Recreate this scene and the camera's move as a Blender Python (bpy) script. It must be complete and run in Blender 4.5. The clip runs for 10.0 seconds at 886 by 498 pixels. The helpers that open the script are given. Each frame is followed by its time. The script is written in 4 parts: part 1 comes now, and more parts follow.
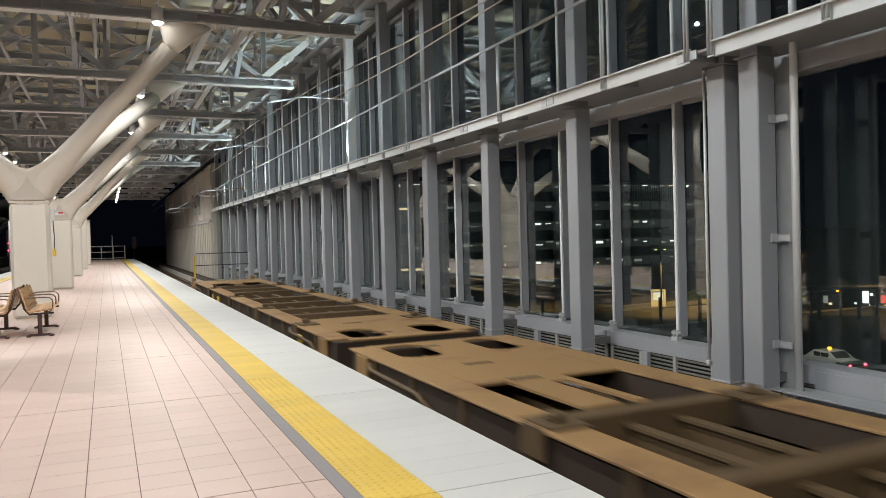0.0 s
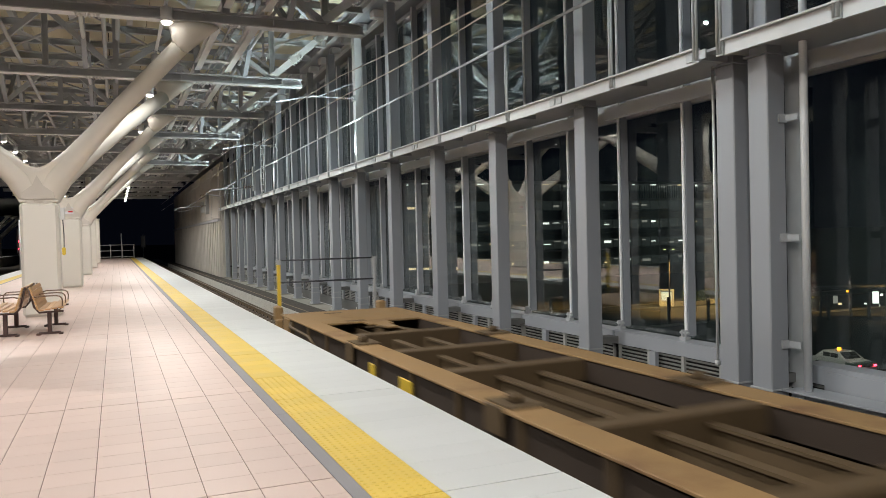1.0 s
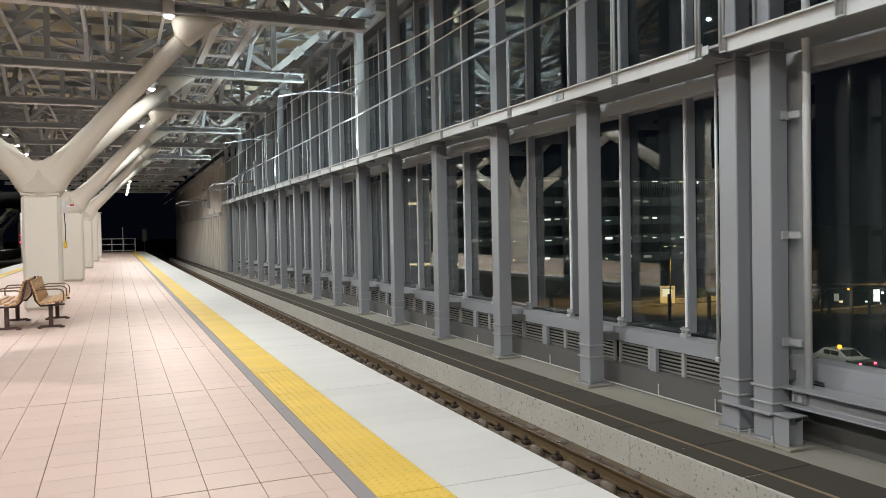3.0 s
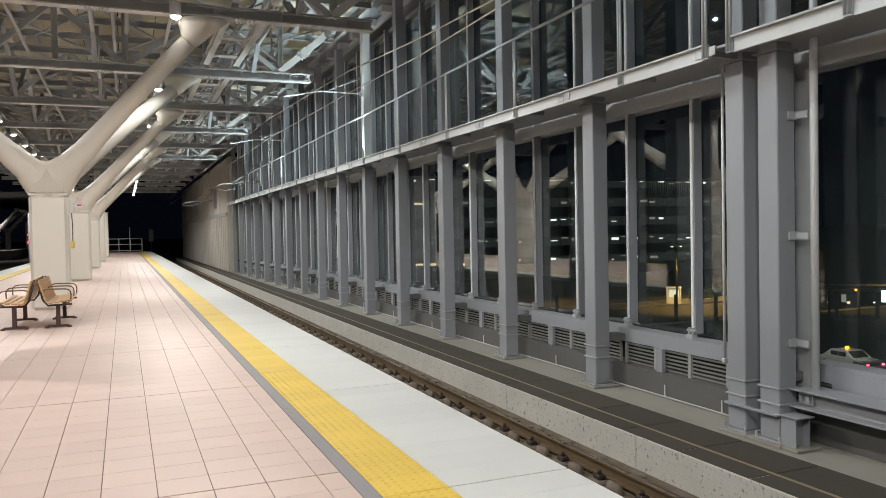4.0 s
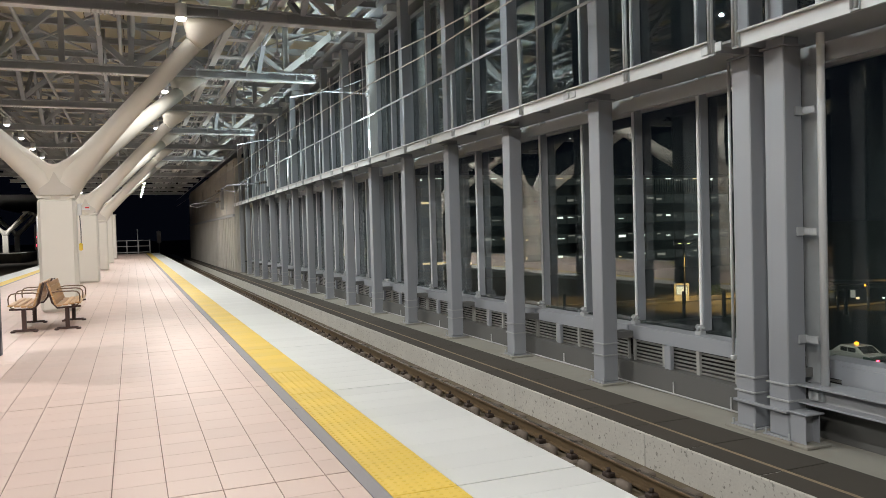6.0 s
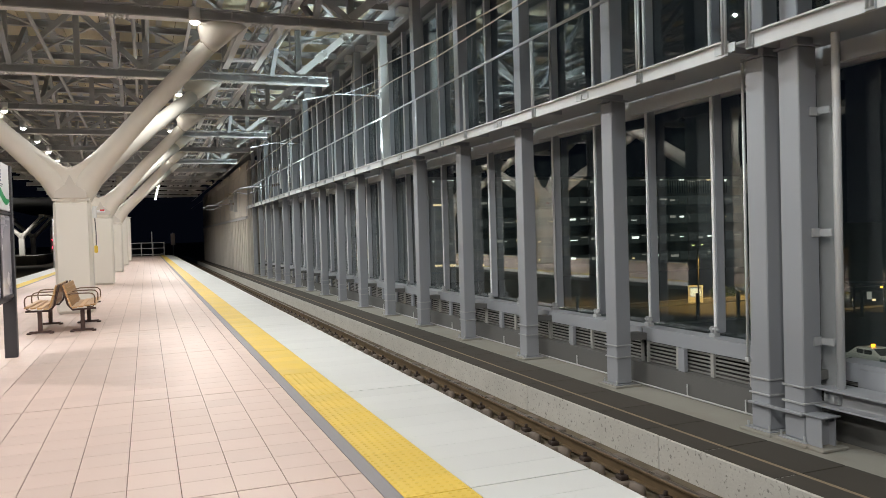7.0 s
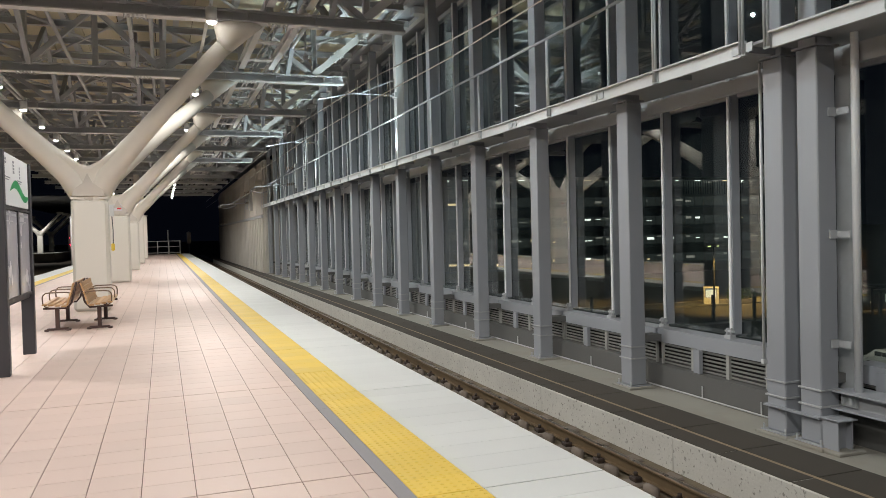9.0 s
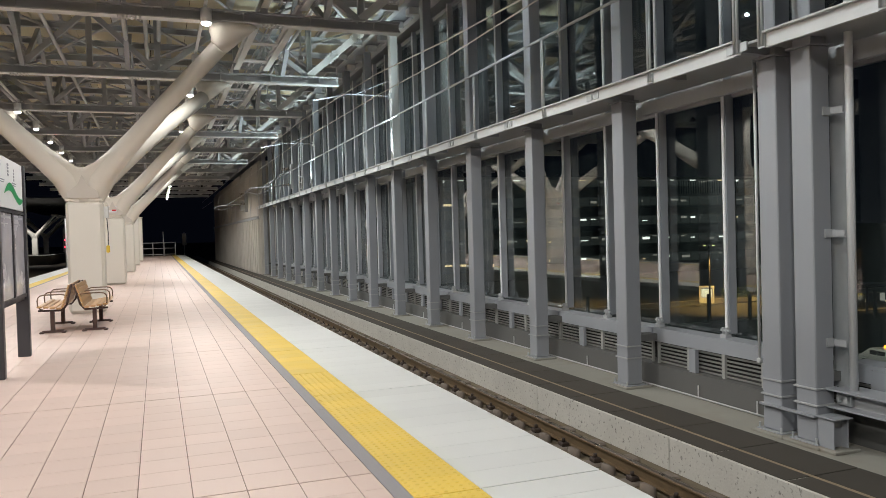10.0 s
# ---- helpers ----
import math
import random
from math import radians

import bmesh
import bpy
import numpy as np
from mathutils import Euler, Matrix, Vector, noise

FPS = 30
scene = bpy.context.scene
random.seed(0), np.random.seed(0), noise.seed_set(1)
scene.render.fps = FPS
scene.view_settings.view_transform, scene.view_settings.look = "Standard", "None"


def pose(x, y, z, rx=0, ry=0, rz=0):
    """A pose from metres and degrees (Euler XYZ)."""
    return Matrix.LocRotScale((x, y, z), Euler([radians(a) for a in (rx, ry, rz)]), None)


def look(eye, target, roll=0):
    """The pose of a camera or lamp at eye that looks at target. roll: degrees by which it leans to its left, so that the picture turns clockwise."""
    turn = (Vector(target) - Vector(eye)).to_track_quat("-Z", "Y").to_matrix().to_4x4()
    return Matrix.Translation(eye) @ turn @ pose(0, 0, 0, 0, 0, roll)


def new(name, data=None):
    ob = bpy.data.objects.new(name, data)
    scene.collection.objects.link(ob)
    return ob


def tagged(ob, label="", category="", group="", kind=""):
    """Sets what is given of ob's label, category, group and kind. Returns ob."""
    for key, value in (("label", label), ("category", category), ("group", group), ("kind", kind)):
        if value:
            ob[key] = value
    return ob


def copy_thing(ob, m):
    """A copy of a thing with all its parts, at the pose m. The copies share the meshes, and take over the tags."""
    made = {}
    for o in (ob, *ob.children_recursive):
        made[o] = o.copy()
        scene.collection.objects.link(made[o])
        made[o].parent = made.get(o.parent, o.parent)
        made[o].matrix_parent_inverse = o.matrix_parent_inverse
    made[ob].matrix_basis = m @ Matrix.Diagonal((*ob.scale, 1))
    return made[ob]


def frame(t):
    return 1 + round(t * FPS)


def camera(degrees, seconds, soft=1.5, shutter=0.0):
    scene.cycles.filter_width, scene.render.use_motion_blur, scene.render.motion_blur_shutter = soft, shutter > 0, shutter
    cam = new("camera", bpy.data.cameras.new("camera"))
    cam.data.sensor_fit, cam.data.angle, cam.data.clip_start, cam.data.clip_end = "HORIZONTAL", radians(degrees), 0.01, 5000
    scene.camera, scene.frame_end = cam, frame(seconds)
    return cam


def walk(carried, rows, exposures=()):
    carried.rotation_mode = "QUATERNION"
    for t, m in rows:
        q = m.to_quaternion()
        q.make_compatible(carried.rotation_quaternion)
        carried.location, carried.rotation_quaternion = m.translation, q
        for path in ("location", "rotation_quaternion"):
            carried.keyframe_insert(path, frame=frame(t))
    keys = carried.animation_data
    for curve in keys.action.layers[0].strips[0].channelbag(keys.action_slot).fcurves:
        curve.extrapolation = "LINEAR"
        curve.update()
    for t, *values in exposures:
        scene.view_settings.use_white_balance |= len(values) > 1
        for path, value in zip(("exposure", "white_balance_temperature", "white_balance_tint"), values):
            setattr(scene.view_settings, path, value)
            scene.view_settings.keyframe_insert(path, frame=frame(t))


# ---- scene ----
cam = camera(60.0, 10.0, soft=0.85, shutter=0.36)
EYE = (0.0, 0.0, 1.48)


def aim(yaw, pitch, roll):
    """Camera pose from the eye; yaw to the right of the track's direction, in degrees."""
    a, b = radians(yaw), radians(pitch)
    to = (EYE[0] + math.sin(a) * math.cos(b), EYE[1] + math.cos(a) * math.cos(b), EYE[2] + math.sin(b))
    return look(EYE, to, roll)


PATH = [
    (0.0, 23.68, -1.00, -1.52),
    (0.5, 23.35, -1.00, -1.55),
    (1.0, 23.10, -1.04, -1.43),
    (1.5, 22.98, -1.14, -1.35),
    (2.0, 23.02, -1.22, -1.24),
    (2.5, 23.10, -1.34, -1.14),
    (4.0, 22.57, -1.34, -1.07),
    (4.5, 22.38, -1.33, -1.12),
    (5.0, 22.31, -1.38, -1.23),
    (5.5, 22.28, -1.42, -1.45),
    (7.0, 21.13, -1.24, -1.69),
    (7.5, 20.47, -1.18, -1.58),
    (8.0, 20.05, -1.18, -1.45),
    (8.5, 19.94, -1.17, -1.32),
    (9.0, 20.07, -1.23, -1.41),
    (9.5, 20.25, -1.23, -1.47),
    (10.0, 20.38, -1.20, -1.64),
]
walk(cam, [(t, aim(a, b, c)) for t, a, b, c in PATH], exposures=[(0.0, 0.0), (7.0, 0.0), (8.3, -0.05), (10.0, -0.06)])

# ---- world and lamps ----
world = bpy.data.worlds.new("night")
scene.world = world
world.use_nodes = True
bg = world.node_tree.nodes["Background"]
bg.inputs[0].default_value = (0.006, 0.008, 0.016, 1)
bg.inputs[1].default_value = 0.2

LAMP_X = (0.99, -3.85)
LAMP_Y = [3.62 + 3.8 * i for i in range(-1, 21)]
LAMP_Z = 5.53
# right row: the strong beams at every third place are added fill
for lx in LAMP_X:
    for i, ly in enumerate(LAMP_Y[:21]):
        if (i % 3 == 1 and i > 1) or (lx > 0 and ly > 60):
            continue
        ld = bpy.data.lights.new("downlight", "SPOT")
        ld.energy, ld.color, ld.shadow_soft_size = (710 if i % 3 == 0 else 165 if i > 1 else 120), (1.0, 0.97, 0.925), 0.09
        ld.spot_size, ld.spot_blend = radians(166), 0.35
        lo = new("downlight_beam", ld)
        lo.matrix_world = pose(lx, ly, LAMP_Z - 0.16)
# cool fill floods added for the glazed wall, roof uplights, and sodium street lamps outside
WALL_FILL_Y = [6.62 + 2.915 * i for i in range(-1, 14)]
for ly in WALL_FILL_Y:
    ld = bpy.data.lights.new("wall_fill", "SPOT")
    ld.energy, ld.color, ld.shadow_soft_size = (250 if ly > 8 else 170), (0.85, 0.97, 1.0), 0.03
    ld.spot_size, ld.spot_blend = radians(104), 0.7
    new("wall_flood_beam", ld).matrix_world = look((3.42, ly, 5.72), (6.5, ly, 4.0))
UPLIGHT_Y = [8.3 + 11.4 * i for i in range(1, 4)]
for ly in UPLIGHT_Y:
    ld = bpy.data.lights.new("roof_uplight", "SPOT")
    ld.energy, ld.color, ld.shadow_soft_size = 950, (0.80, 0.98, 1.0), 0.03
    ld.spot_size, ld.spot_blend = radians(84), 0.7
    new("roof_uplight_beam", ld).matrix_world = look((6.34, ly, 3.63), (4.5, ly + 1.3, 6.5))
# the last, whitish one is a fill added to brighten the taxi's side
for p, e in (((54.2, 63.2, -0.7), 4600), ((66, 50, -0.9), 1200), ((46, 76, -0.9), 1700), ((62, 69, -0.9), 4800), ((36.2, 30.6, -1.5), 440)):
    ld = bpy.data.lights.new("street_and_fill_light", "SPOT")
    ld.energy, ld.color, ld.shadow_soft_size = e, ((1.0, 0.55, 0.14) if e > 500 else (1.0, 0.92, 0.75)), 0.15
    ld.spot_size, ld.spot_blend = radians(118), 0.6
    new("street_light_beam", ld).location = p


# ---- materials ----
def material(name, col, rough=0.6, metal=0.0, vary=0.12, scale=6.0, fine=120.0, bump=0.15, per_object=0.0, per_island=0.0, stain=None, stain_scale=1.2, stain_at=0.55, stretch=(1, 1, 1), coat=0.0, emit=None, strength=0.0):
    m = bpy.data.materials.new(name)
    m.use_nodes = True
    nt = m.node_tree
    n, link = nt.nodes, nt.links.new
    b = n["Principled BSDF"]
    tc = n.new("ShaderNodeTexCoord")
    mp = n.new("ShaderNodeMapping")
    mp.inputs["Scale"].default_value = stretch
    geo = n.new("ShaderNodeNewGeometry")
    link(geo.outputs["Position"], mp.inputs["Vector"])
    big = n.new("ShaderNodeTexNoise")
    big.inputs["Scale"].default_value, big.inputs["Detail"].default_value = scale, 6
    small = n.new("ShaderNodeTexNoise")
    small.inputs["Scale"].default_value, small.inputs["Detail"].default_value = fine, 3
    link(mp.outputs[0], big.inputs["Vector"])
    link(mp.outputs[0], small.inputs["Vector"])

    def math_node(op, a, c):
        k = n.new("ShaderNodeMath")
        k.operation = op
        for i, v in enumerate((a, c)):
            if isinstance(v, (int, float)):
                k.inputs[i].default_value = v
            else:
                link(v, k.inputs[i])
        return k.outputs[0]

    v = math_node("ADD", math_node("MULTIPLY", math_node("SUBTRACT", big.outputs["Fac"], 0.5), 2 * vary), 1.0)
    v = math_node("ADD", v, math_node("MULTIPLY", math_node("SUBTRACT", small.outputs["Fac"], 0.5), vary))
    if per_object:
        oi = n.new("ShaderNodeObjectInfo")
        v = math_node("ADD", v, math_node("MULTIPLY", math_node("SUBTRACT", oi.outputs["Random"], 0.5), 2 * per_object))
    if per_island:
        v = math_node("ADD", v, math_node("MULTIPLY", math_node("SUBTRACT", geo.outputs["Random Per Island"], 0.5), 2 * per_island))
    hsv = n.new("ShaderNodeHueSaturation")
    hsv.inputs["Color"].default_value = (*col, 1)
    link(v, hsv.inputs["Value"])
    out = hsv.outputs[0]
    if stain:
        st = n.new("ShaderNodeTexNoise")
        st.inputs["Scale"].default_value, st.inputs["Detail"].default_value = stain_scale, 8
        link(mp.outputs[0], st.inputs["Vector"])
        ramp = n.new("ShaderNodeValToRGB")
        ramp.color_ramp.elements[0].position, ramp.color_ramp.elements[1].position = stain_at, stain_at + 0.18
        link(st.outputs["Fac"], ramp.inputs[0])
        mx = n.new("ShaderNodeMix")
        mx.data_type = "RGBA"
        link(ramp.outputs[0], mx.inputs[0])
        link(out, mx.inputs[6])
        mx.inputs[7].default_value = (*stain, 1)
        out = mx.outputs[2]
    link(out, b.inputs["Base Color"])
    b.inputs["Metallic"].default_value = metal
    rg = math_node("ADD", math_node("MULTIPLY", math_node("SUBTRACT", big.outputs["Fac"], 0.5), 0.3), rough)
    link(rg, b.inputs["Roughness"])
    b.inputs["Coat Weight"].default_value = coat
    if bump:
        bp = n.new("ShaderNodeBump")
        bp.inputs["Strength"].default_value, bp.inputs["Distance"].default_value = bump, 0.004
        link(small.outputs["Fac"], bp.inputs["Height"])
        link(bp.outputs[0], b.inputs["Normal"])
    if emit:
        b.inputs["Emission Color"].default_value = (*emit, 1)
        b.inputs["Emission Strength"].default_value = strength
    return m


PINK = material("pink_tile", (0.64, 0.50, 0.445), 0.5, vary=0.05, scale=1.5, per_object=0.035, per_island=0.035, bump=0.08)
WHITE_SLAB = material("pale_granite_slab", (0.66, 0.68, 0.675), 0.5, vary=0.06, scale=2.0, fine=260, per_object=0.03, per_island=0.03, bump=0.1)
YELLOW = material("yellow_tactile", (0.74, 0.53, 0.095), 0.5, vary=0.08, scale=3.0, per_object=0.05, per_island=0.05, bump=0.08)
GREY_STRIP = material("grey_strip", (0.27, 0.26, 0.28), 0.6, vary=0.1)
GROUT = material("grout", (0.21, 0.15, 0.12), 0.9)
CONCRETE = material("concrete", (0.34, 0.33, 0.30), 0.85, vary=0.15, scale=1.6, fine=60, bump=0.35, stain=(0.22, 0.20, 0.17), stain_at=0.58)
CURB = material("bush_hammered_concrete", (0.52, 0.51, 0.47), 0.9, vary=0.16, scale=2.4, fine=34, bump=0.8, stain=(0.07, 0.065, 0.055), stain_scale=24, stain_at=0.59)
LEDGE = material("ledge_concrete", (0.30, 0.29, 0.255), 0.85, vary=0.14, scale=2.5, bump=0.2, stain=(0.27, 0.24, 0.20), stain_at=0.55)
JOINT = material("sandy_joint", (0.27, 0.21, 0.14), 0.9, vary=0.2, scale=5)
COVER = material("dark_cover", (0.060, 0.053, 0.043), 0.95, vary=0.2, scale=3.0, per_object=0.06, bump=0.3)
CREAM_GREY = material("greyed_cream_paint", (0.60, 0.57, 0.52), 0.6, vary=0.04, scale=1.2, bump=0.02)
CREAM = material("cream_painted_steel", (0.72, 0.69, 0.625), 0.55, vary=0.025, scale=0.8, bump=0.02)
STEEL = material("grey_painted_steel", (0.31, 0.325, 0.35), 0.42, vary=0.05, scale=1.1, bump=0.03, per_object=0.04)
STEEL_LIGHT = material("pale_painted_steel", (0.60, 0.61, 0.61), 0.4, vary=0.05, scale=1.5, bump=0.03)
STEEL_DARK = material("dark_painted_steel", (0.41, 0.42, 0.43), 0.5, vary=0.08, scale=1.4, bump=0.03, per_object=0.06)
STRIP = material("white_pipe_and_lit_edge", (0.78, 0.79, 0.80), 0.35, vary=0.04, scale=2, bump=0.02)
GALV = material("galvanised_steel", (0.50, 0.52, 0.53), 0.55, metal=0.4, vary=0.14, scale=9, bump=0.05)
ROOF = material("cream_roof_panel", (0.56, 0.51, 0.37), 0.7, vary=0.1, scale=0.7, bump=0.05, per_island=0.1)
LOUVRE = material("louvre_metal", (0.46, 0.46, 0.44), 0.42, vary=0.14, metal=0.3)
LOW_WALL = material("grey_low_wall", (0.125, 0.125, 0.12), 0.6, vary=0.12, scale=2)
RAIL = material("rusty_rail", (0.155, 0.108, 0.06), 0.6, metal=0.3, vary=0.3, scale=7, bump=0.2)
RAIL_HEAD = material("worn_rail_head", (0.35, 0.29, 0.24), 0.3, metal=0.9, vary=0.1, scale=5, bump=0.05)
CLIP = material("rail_clip", (0.05, 0.035, 0.028), 0.7, metal=0.2, vary=0.3, scale=20)
SLEEPER = material("sleeper_concrete", (0.17, 0.14, 0.115), 0.85, vary=0.2, scale=6, per_object=0.1)
BED = material("brown_track_bed", (0.13, 0.105, 0.068), 0.9, vary=0.3, scale=4, fine=40, bump=0.8)
RUST = material("rust_brown_deck", (0.34, 0.212, 0.09), 0.65, vary=0.16, scale=2.2, bump=0.2, stain=(0.19, 0.10, 0.05), stain_scale=1.1, stain_at=0.56)
# rust with the shade under the deck put into its colour
RUST_SHADED = material("shaded_rusty_frame", (0.045, 0.03, 0.02), 0.75, vary=0.3, scale=3, bump=0.3)
# brown lowered so that beams inside the deck openings look shaded
RUST_DIMMED = material("dimmed_rusty_beam", (0.115, 0.076, 0.037), 0.7, vary=0.22, scale=3, bump=0.25)
WAGON_YELLOW = material("wagon_yellow", (0.72, 0.50, 0.05), 0.5, vary=0.12, scale=8)
WOOD = material("varnished_wood", (0.46, 0.27, 0.12), 0.4, vary=0.25, scale=5, fine=90, stretch=(1, 8, 8), per_object=0.1, bump=0.1)
BRONZE = material("bronze_painted_metal", (0.075, 0.045, 0.04), 0.45, metal=0.3, vary=0.12)
BRONZE_ARM = material("bronze_tube", (0.17, 0.11, 0.075), 0.35, metal=0.5, vary=0.1)
WIN_DIM = material("dim_window_glow", (0.3, 0.3, 0.3), 0.4, emit=(0.9, 1.0, 0.9), strength=0.022, bump=0)
WIN_WARM = material("warm_window_glow", (0.3, 0.3, 0.3), 0.4, emit=(1.0, 0.72, 0.38), strength=1.5, bump=0)
WIN_BOOTH = material("booth_window_glow", (0.4, 0.4, 0.4), 0.4, emit=(0.95, 1.0, 0.80), strength=0.75, bump=0)
WIN_MID = material("faint_window_glow", (0.3, 0.3, 0.3), 0.4, emit=(1.0, 0.93, 0.8), strength=0.28, bump=0)
SIGN_DARK = material("dark_grey_frame", (0.05, 0.05, 0.058), 0.45, vary=0.08)
SIGN_WHITE = material("white_sign_face", (0.72, 0.73, 0.75), 0.35, vary=0.02, bump=0)
SIGN_GREEN = material("green_print", (0.02, 0.30, 0.10), 0.4, vary=0.02, bump=0)
SIGN_RED = material("red_plate_paint", (0.55, 0.03, 0.03), 0.4, vary=0.05, bump=0)
SIGN_INK = material("grey_print", (0.25, 0.26, 0.30), 0.5, vary=0.02, bump=0)
SIGN_PAPER = material("lilac_timetable_paper", (0.50, 0.49, 0.56), 0.25, vary=0.06, scale=2, bump=0, coat=0.6)
LAMP_GLOW = material("lamp_glow", (0.9, 0.9, 0.9), 0.4, emit=(1.0, 0.95, 0.88), strength=28, bump=0)
FLOOD_GLOW = material("flood_glow", (0.9, 0.9, 0.9), 0.4, emit=(0.85, 0.97, 1.0), strength=1.6, bump=0)
RED_GLOW = material("red_signal_glow", (0.3, 0.0, 0.0), 0.4, emit=(1.0, 0.02, 0.04), strength=30, bump=0)
RED_DIM = material("dim_red_panel", (0.3, 0.02, 0.02), 0.4, emit=(1.0, 0.08, 0.05), strength=0.8, bump=0)
LEAF = material("leaf_green", (0.07, 0.13, 0.03), 0.6, vary=0.3, per_island=0.3, bump=0)
LIME_GLOW = material("sodium_lantern_glow", (0.6, 0.6, 0.2), 0.4, emit=(0.95, 1.0, 0.35), strength=2.5, bump=0)
AMBER_GLOW = material("amber_glow", (0.6, 0.2, 0.0), 0.4, emit=(1.0, 0.35, 0.02), strength=4, bump=0)
COOL_GLOW = material("cool_window_glow", (0.5, 0.5, 0.5), 0.4, emit=(0.95, 0.97, 0.88), strength=1.8, bump=0)
WALL_PANEL = material("beige_wall_panel", (0.52, 0.49, 0.44), 0.75, vary=0.12, scale=0.8, bump=0.1, per_object=0.05)
DARK_GROUND = material("asphalt", (0.05, 0.05, 0.05), 0.85, vary=0.25, scale=0.4, fine=20, bump=0.3)
CAR_WHITE = material("white_car_paint", (0.7, 0.7, 0.68), 0.3, vary=0.03, coat=0.5)
CAR_GREEN = material("green_car_paint", (0.07, 0.12, 0.09), 0.3, vary=0.03, coat=0.5)
BLACK = material("black_rubber_and_void", (0.02, 0.02, 0.02), 0.7, vary=0.1)
CABLE = material("copper_wire", (0.45, 0.42, 0.38), 0.35, metal=0.6, vary=0.1)

GLASS = bpy.data.materials.new("window_glass")
GLASS.use_nodes = True
_n, _l = GLASS.node_tree.nodes, GLASS.node_tree.links
_n.remove(_n["Principled BSDF"])
_tr, _gl, _mx, _fr, _pw, _ad = (_n.new("ShaderNode" + k) for k in ("BsdfTransparent", "BsdfGlossy", "MixShader", "LayerWeight", "Math", "Math"))
_tr.inputs[0].default_value = (0.88, 0.93, 0.92, 1)
_gl.inputs["Roughness"].default_value = 0.012
_gl.inputs["Color"].default_value = (1, 1, 1, 1)
_fr.inputs["Blend"].default_value = 0.5
_pw.operation, _ad.operation = "POWER", "MULTIPLY_ADD"
_pw.inputs[1].default_value = 2.5
_ad.inputs[1].default_value, _ad.inputs[2].default_value = 0.72, 0.06
_l.new(_fr.outputs["Facing"], _pw.inputs[0])
_l.new(_pw.outputs[0], _ad.inputs[0])
_l.new(_ad.outputs[0], _mx.inputs[0])
_l.new(_tr.outputs[0], _mx.inputs[1])
_l.new(_gl.outputs[0], _mx.inputs[2])
_df, _m2, _nz, _mp, _tc, _rg = (_n.new("ShaderNode" + k) for k in ("BsdfDiffuse", "MixShader", "TexNoise", "Mapping", "NewGeometry", "MapRange"))
_df.inputs["Color"].default_value = (0.32, 0.44, 0.42, 1)
_mp.inputs["Scale"].default_value = (1.0, 1.6, 0.35)
_nz.inputs["Scale"].default_value, _nz.inputs["Detail"].default_value = 1.3, 7
_rg.inputs["From Min"].default_value, _rg.inputs["From Max"].default_value = 0.3, 0.72
_rg.inputs["To Min"].default_value, _rg.inputs["To Max"].default_value = 0.001, 0.030
_l.new(_tc.outputs["Position"], _mp.inputs["Vector"])
_l.new(_mp.outputs[0], _nz.inputs["Vector"])
_l.new(_nz.outputs["Fac"], _rg.inputs["Value"])
_l.new(_rg.outputs[0], _m2.inputs[0])
_l.new(_mx.outputs[0], _m2.inputs[1])
_l.new(_df.outputs[0], _m2.inputs[2])
_l.new(_m2.outputs[0], _n["Material Output"].inputs["Surface"])


# ---- building helpers ----
def box(bm, x0, x1, y0, y1, z0, z1, bevel=0.0):
    r = bmesh.ops.create_cube(bm, size=1.0)
    vs = r["verts"]
    for v in vs:
        v.co = Vector((x0 + (v.co.x + 0.5) * (x1 - x0), y0 + (v.co.y + 0.5) * (y1 - y0), z0 + (v.co.z + 0.5) * (z1 - z0)))
    if bevel:
        es = list({e for v in vs for e in v.link_edges})
        bmesh.ops.bevel(bm, geom=es, offset=bevel, segments=1, affect="EDGES", clamp_overlap=True)


def tube(bm, pts, radii, n=10, cap=True, flat=None):
    """A round tube swept along pts; flat: (sx, sy) factors of the section, one for each point."""
    pts = [Vector(p) for p in pts]
    if isinstance(radii, (int, float)):
        radii = [radii] * len(pts)
    rings = []
    u = None
    for i, p in enumerate(pts):
        d = (pts[min(i + 1, len(pts) - 1)] - pts[max(i - 1, 0)]).normalized()
        if u is None:
            u = d.cross(Vector((0, 0, 1)) if abs(d.z) < 0.95 else Vector((0, 1, 0))).normalized()
        u = (u - d * u.dot(d)).normalized()
        w = d.cross(u)
        fx, fy = flat[i] if flat else (1, 1)
        rings.append([bm.verts.new(p + radii[i] * (fx * math.cos(k * 2 * math.pi / n) * u + fy * math.sin(k * 2 * math.pi / n) * w)) for k in range(n)])
    for a, b in zip(rings, rings[1:]):
        for k in range(n):
            f = bm.faces.new((a[k], a[(k + 1) % n], b[(k + 1) % n], b[k]))
            f.smooth = n > 7
    if cap:
        bm.faces.new(rings[0][::-1])
        bm.faces.new(rings[-1])


def beam(bm, a, b, w, h, up=(0, 0, 1)):
    """A rectangular bar from a to b, w wide and h high."""
    a, b = Vector(a), Vector(b)
    d = (b - a).normalized()
    s = d.cross(Vector(up))
    if s.length < 1e-4:
        s = d.cross(Vector((0, 1, 0)))
    s.normalize()
    t = s.cross(d)
    q = [[bm.verts.new(p + s * i * w / 2 + t * j * h / 2) for i, j in ((-1, -1), (1, -1), (1, 1), (-1, 1))] for p in (a, b)]
    for k in range(4):
        bm.faces.new((q[0][k], q[0][(k + 1) % 4], q[1][(k + 1) % 4], q[1][k]))
    bm.faces.new(q[0][::-1])
    bm.faces.new(q[1])


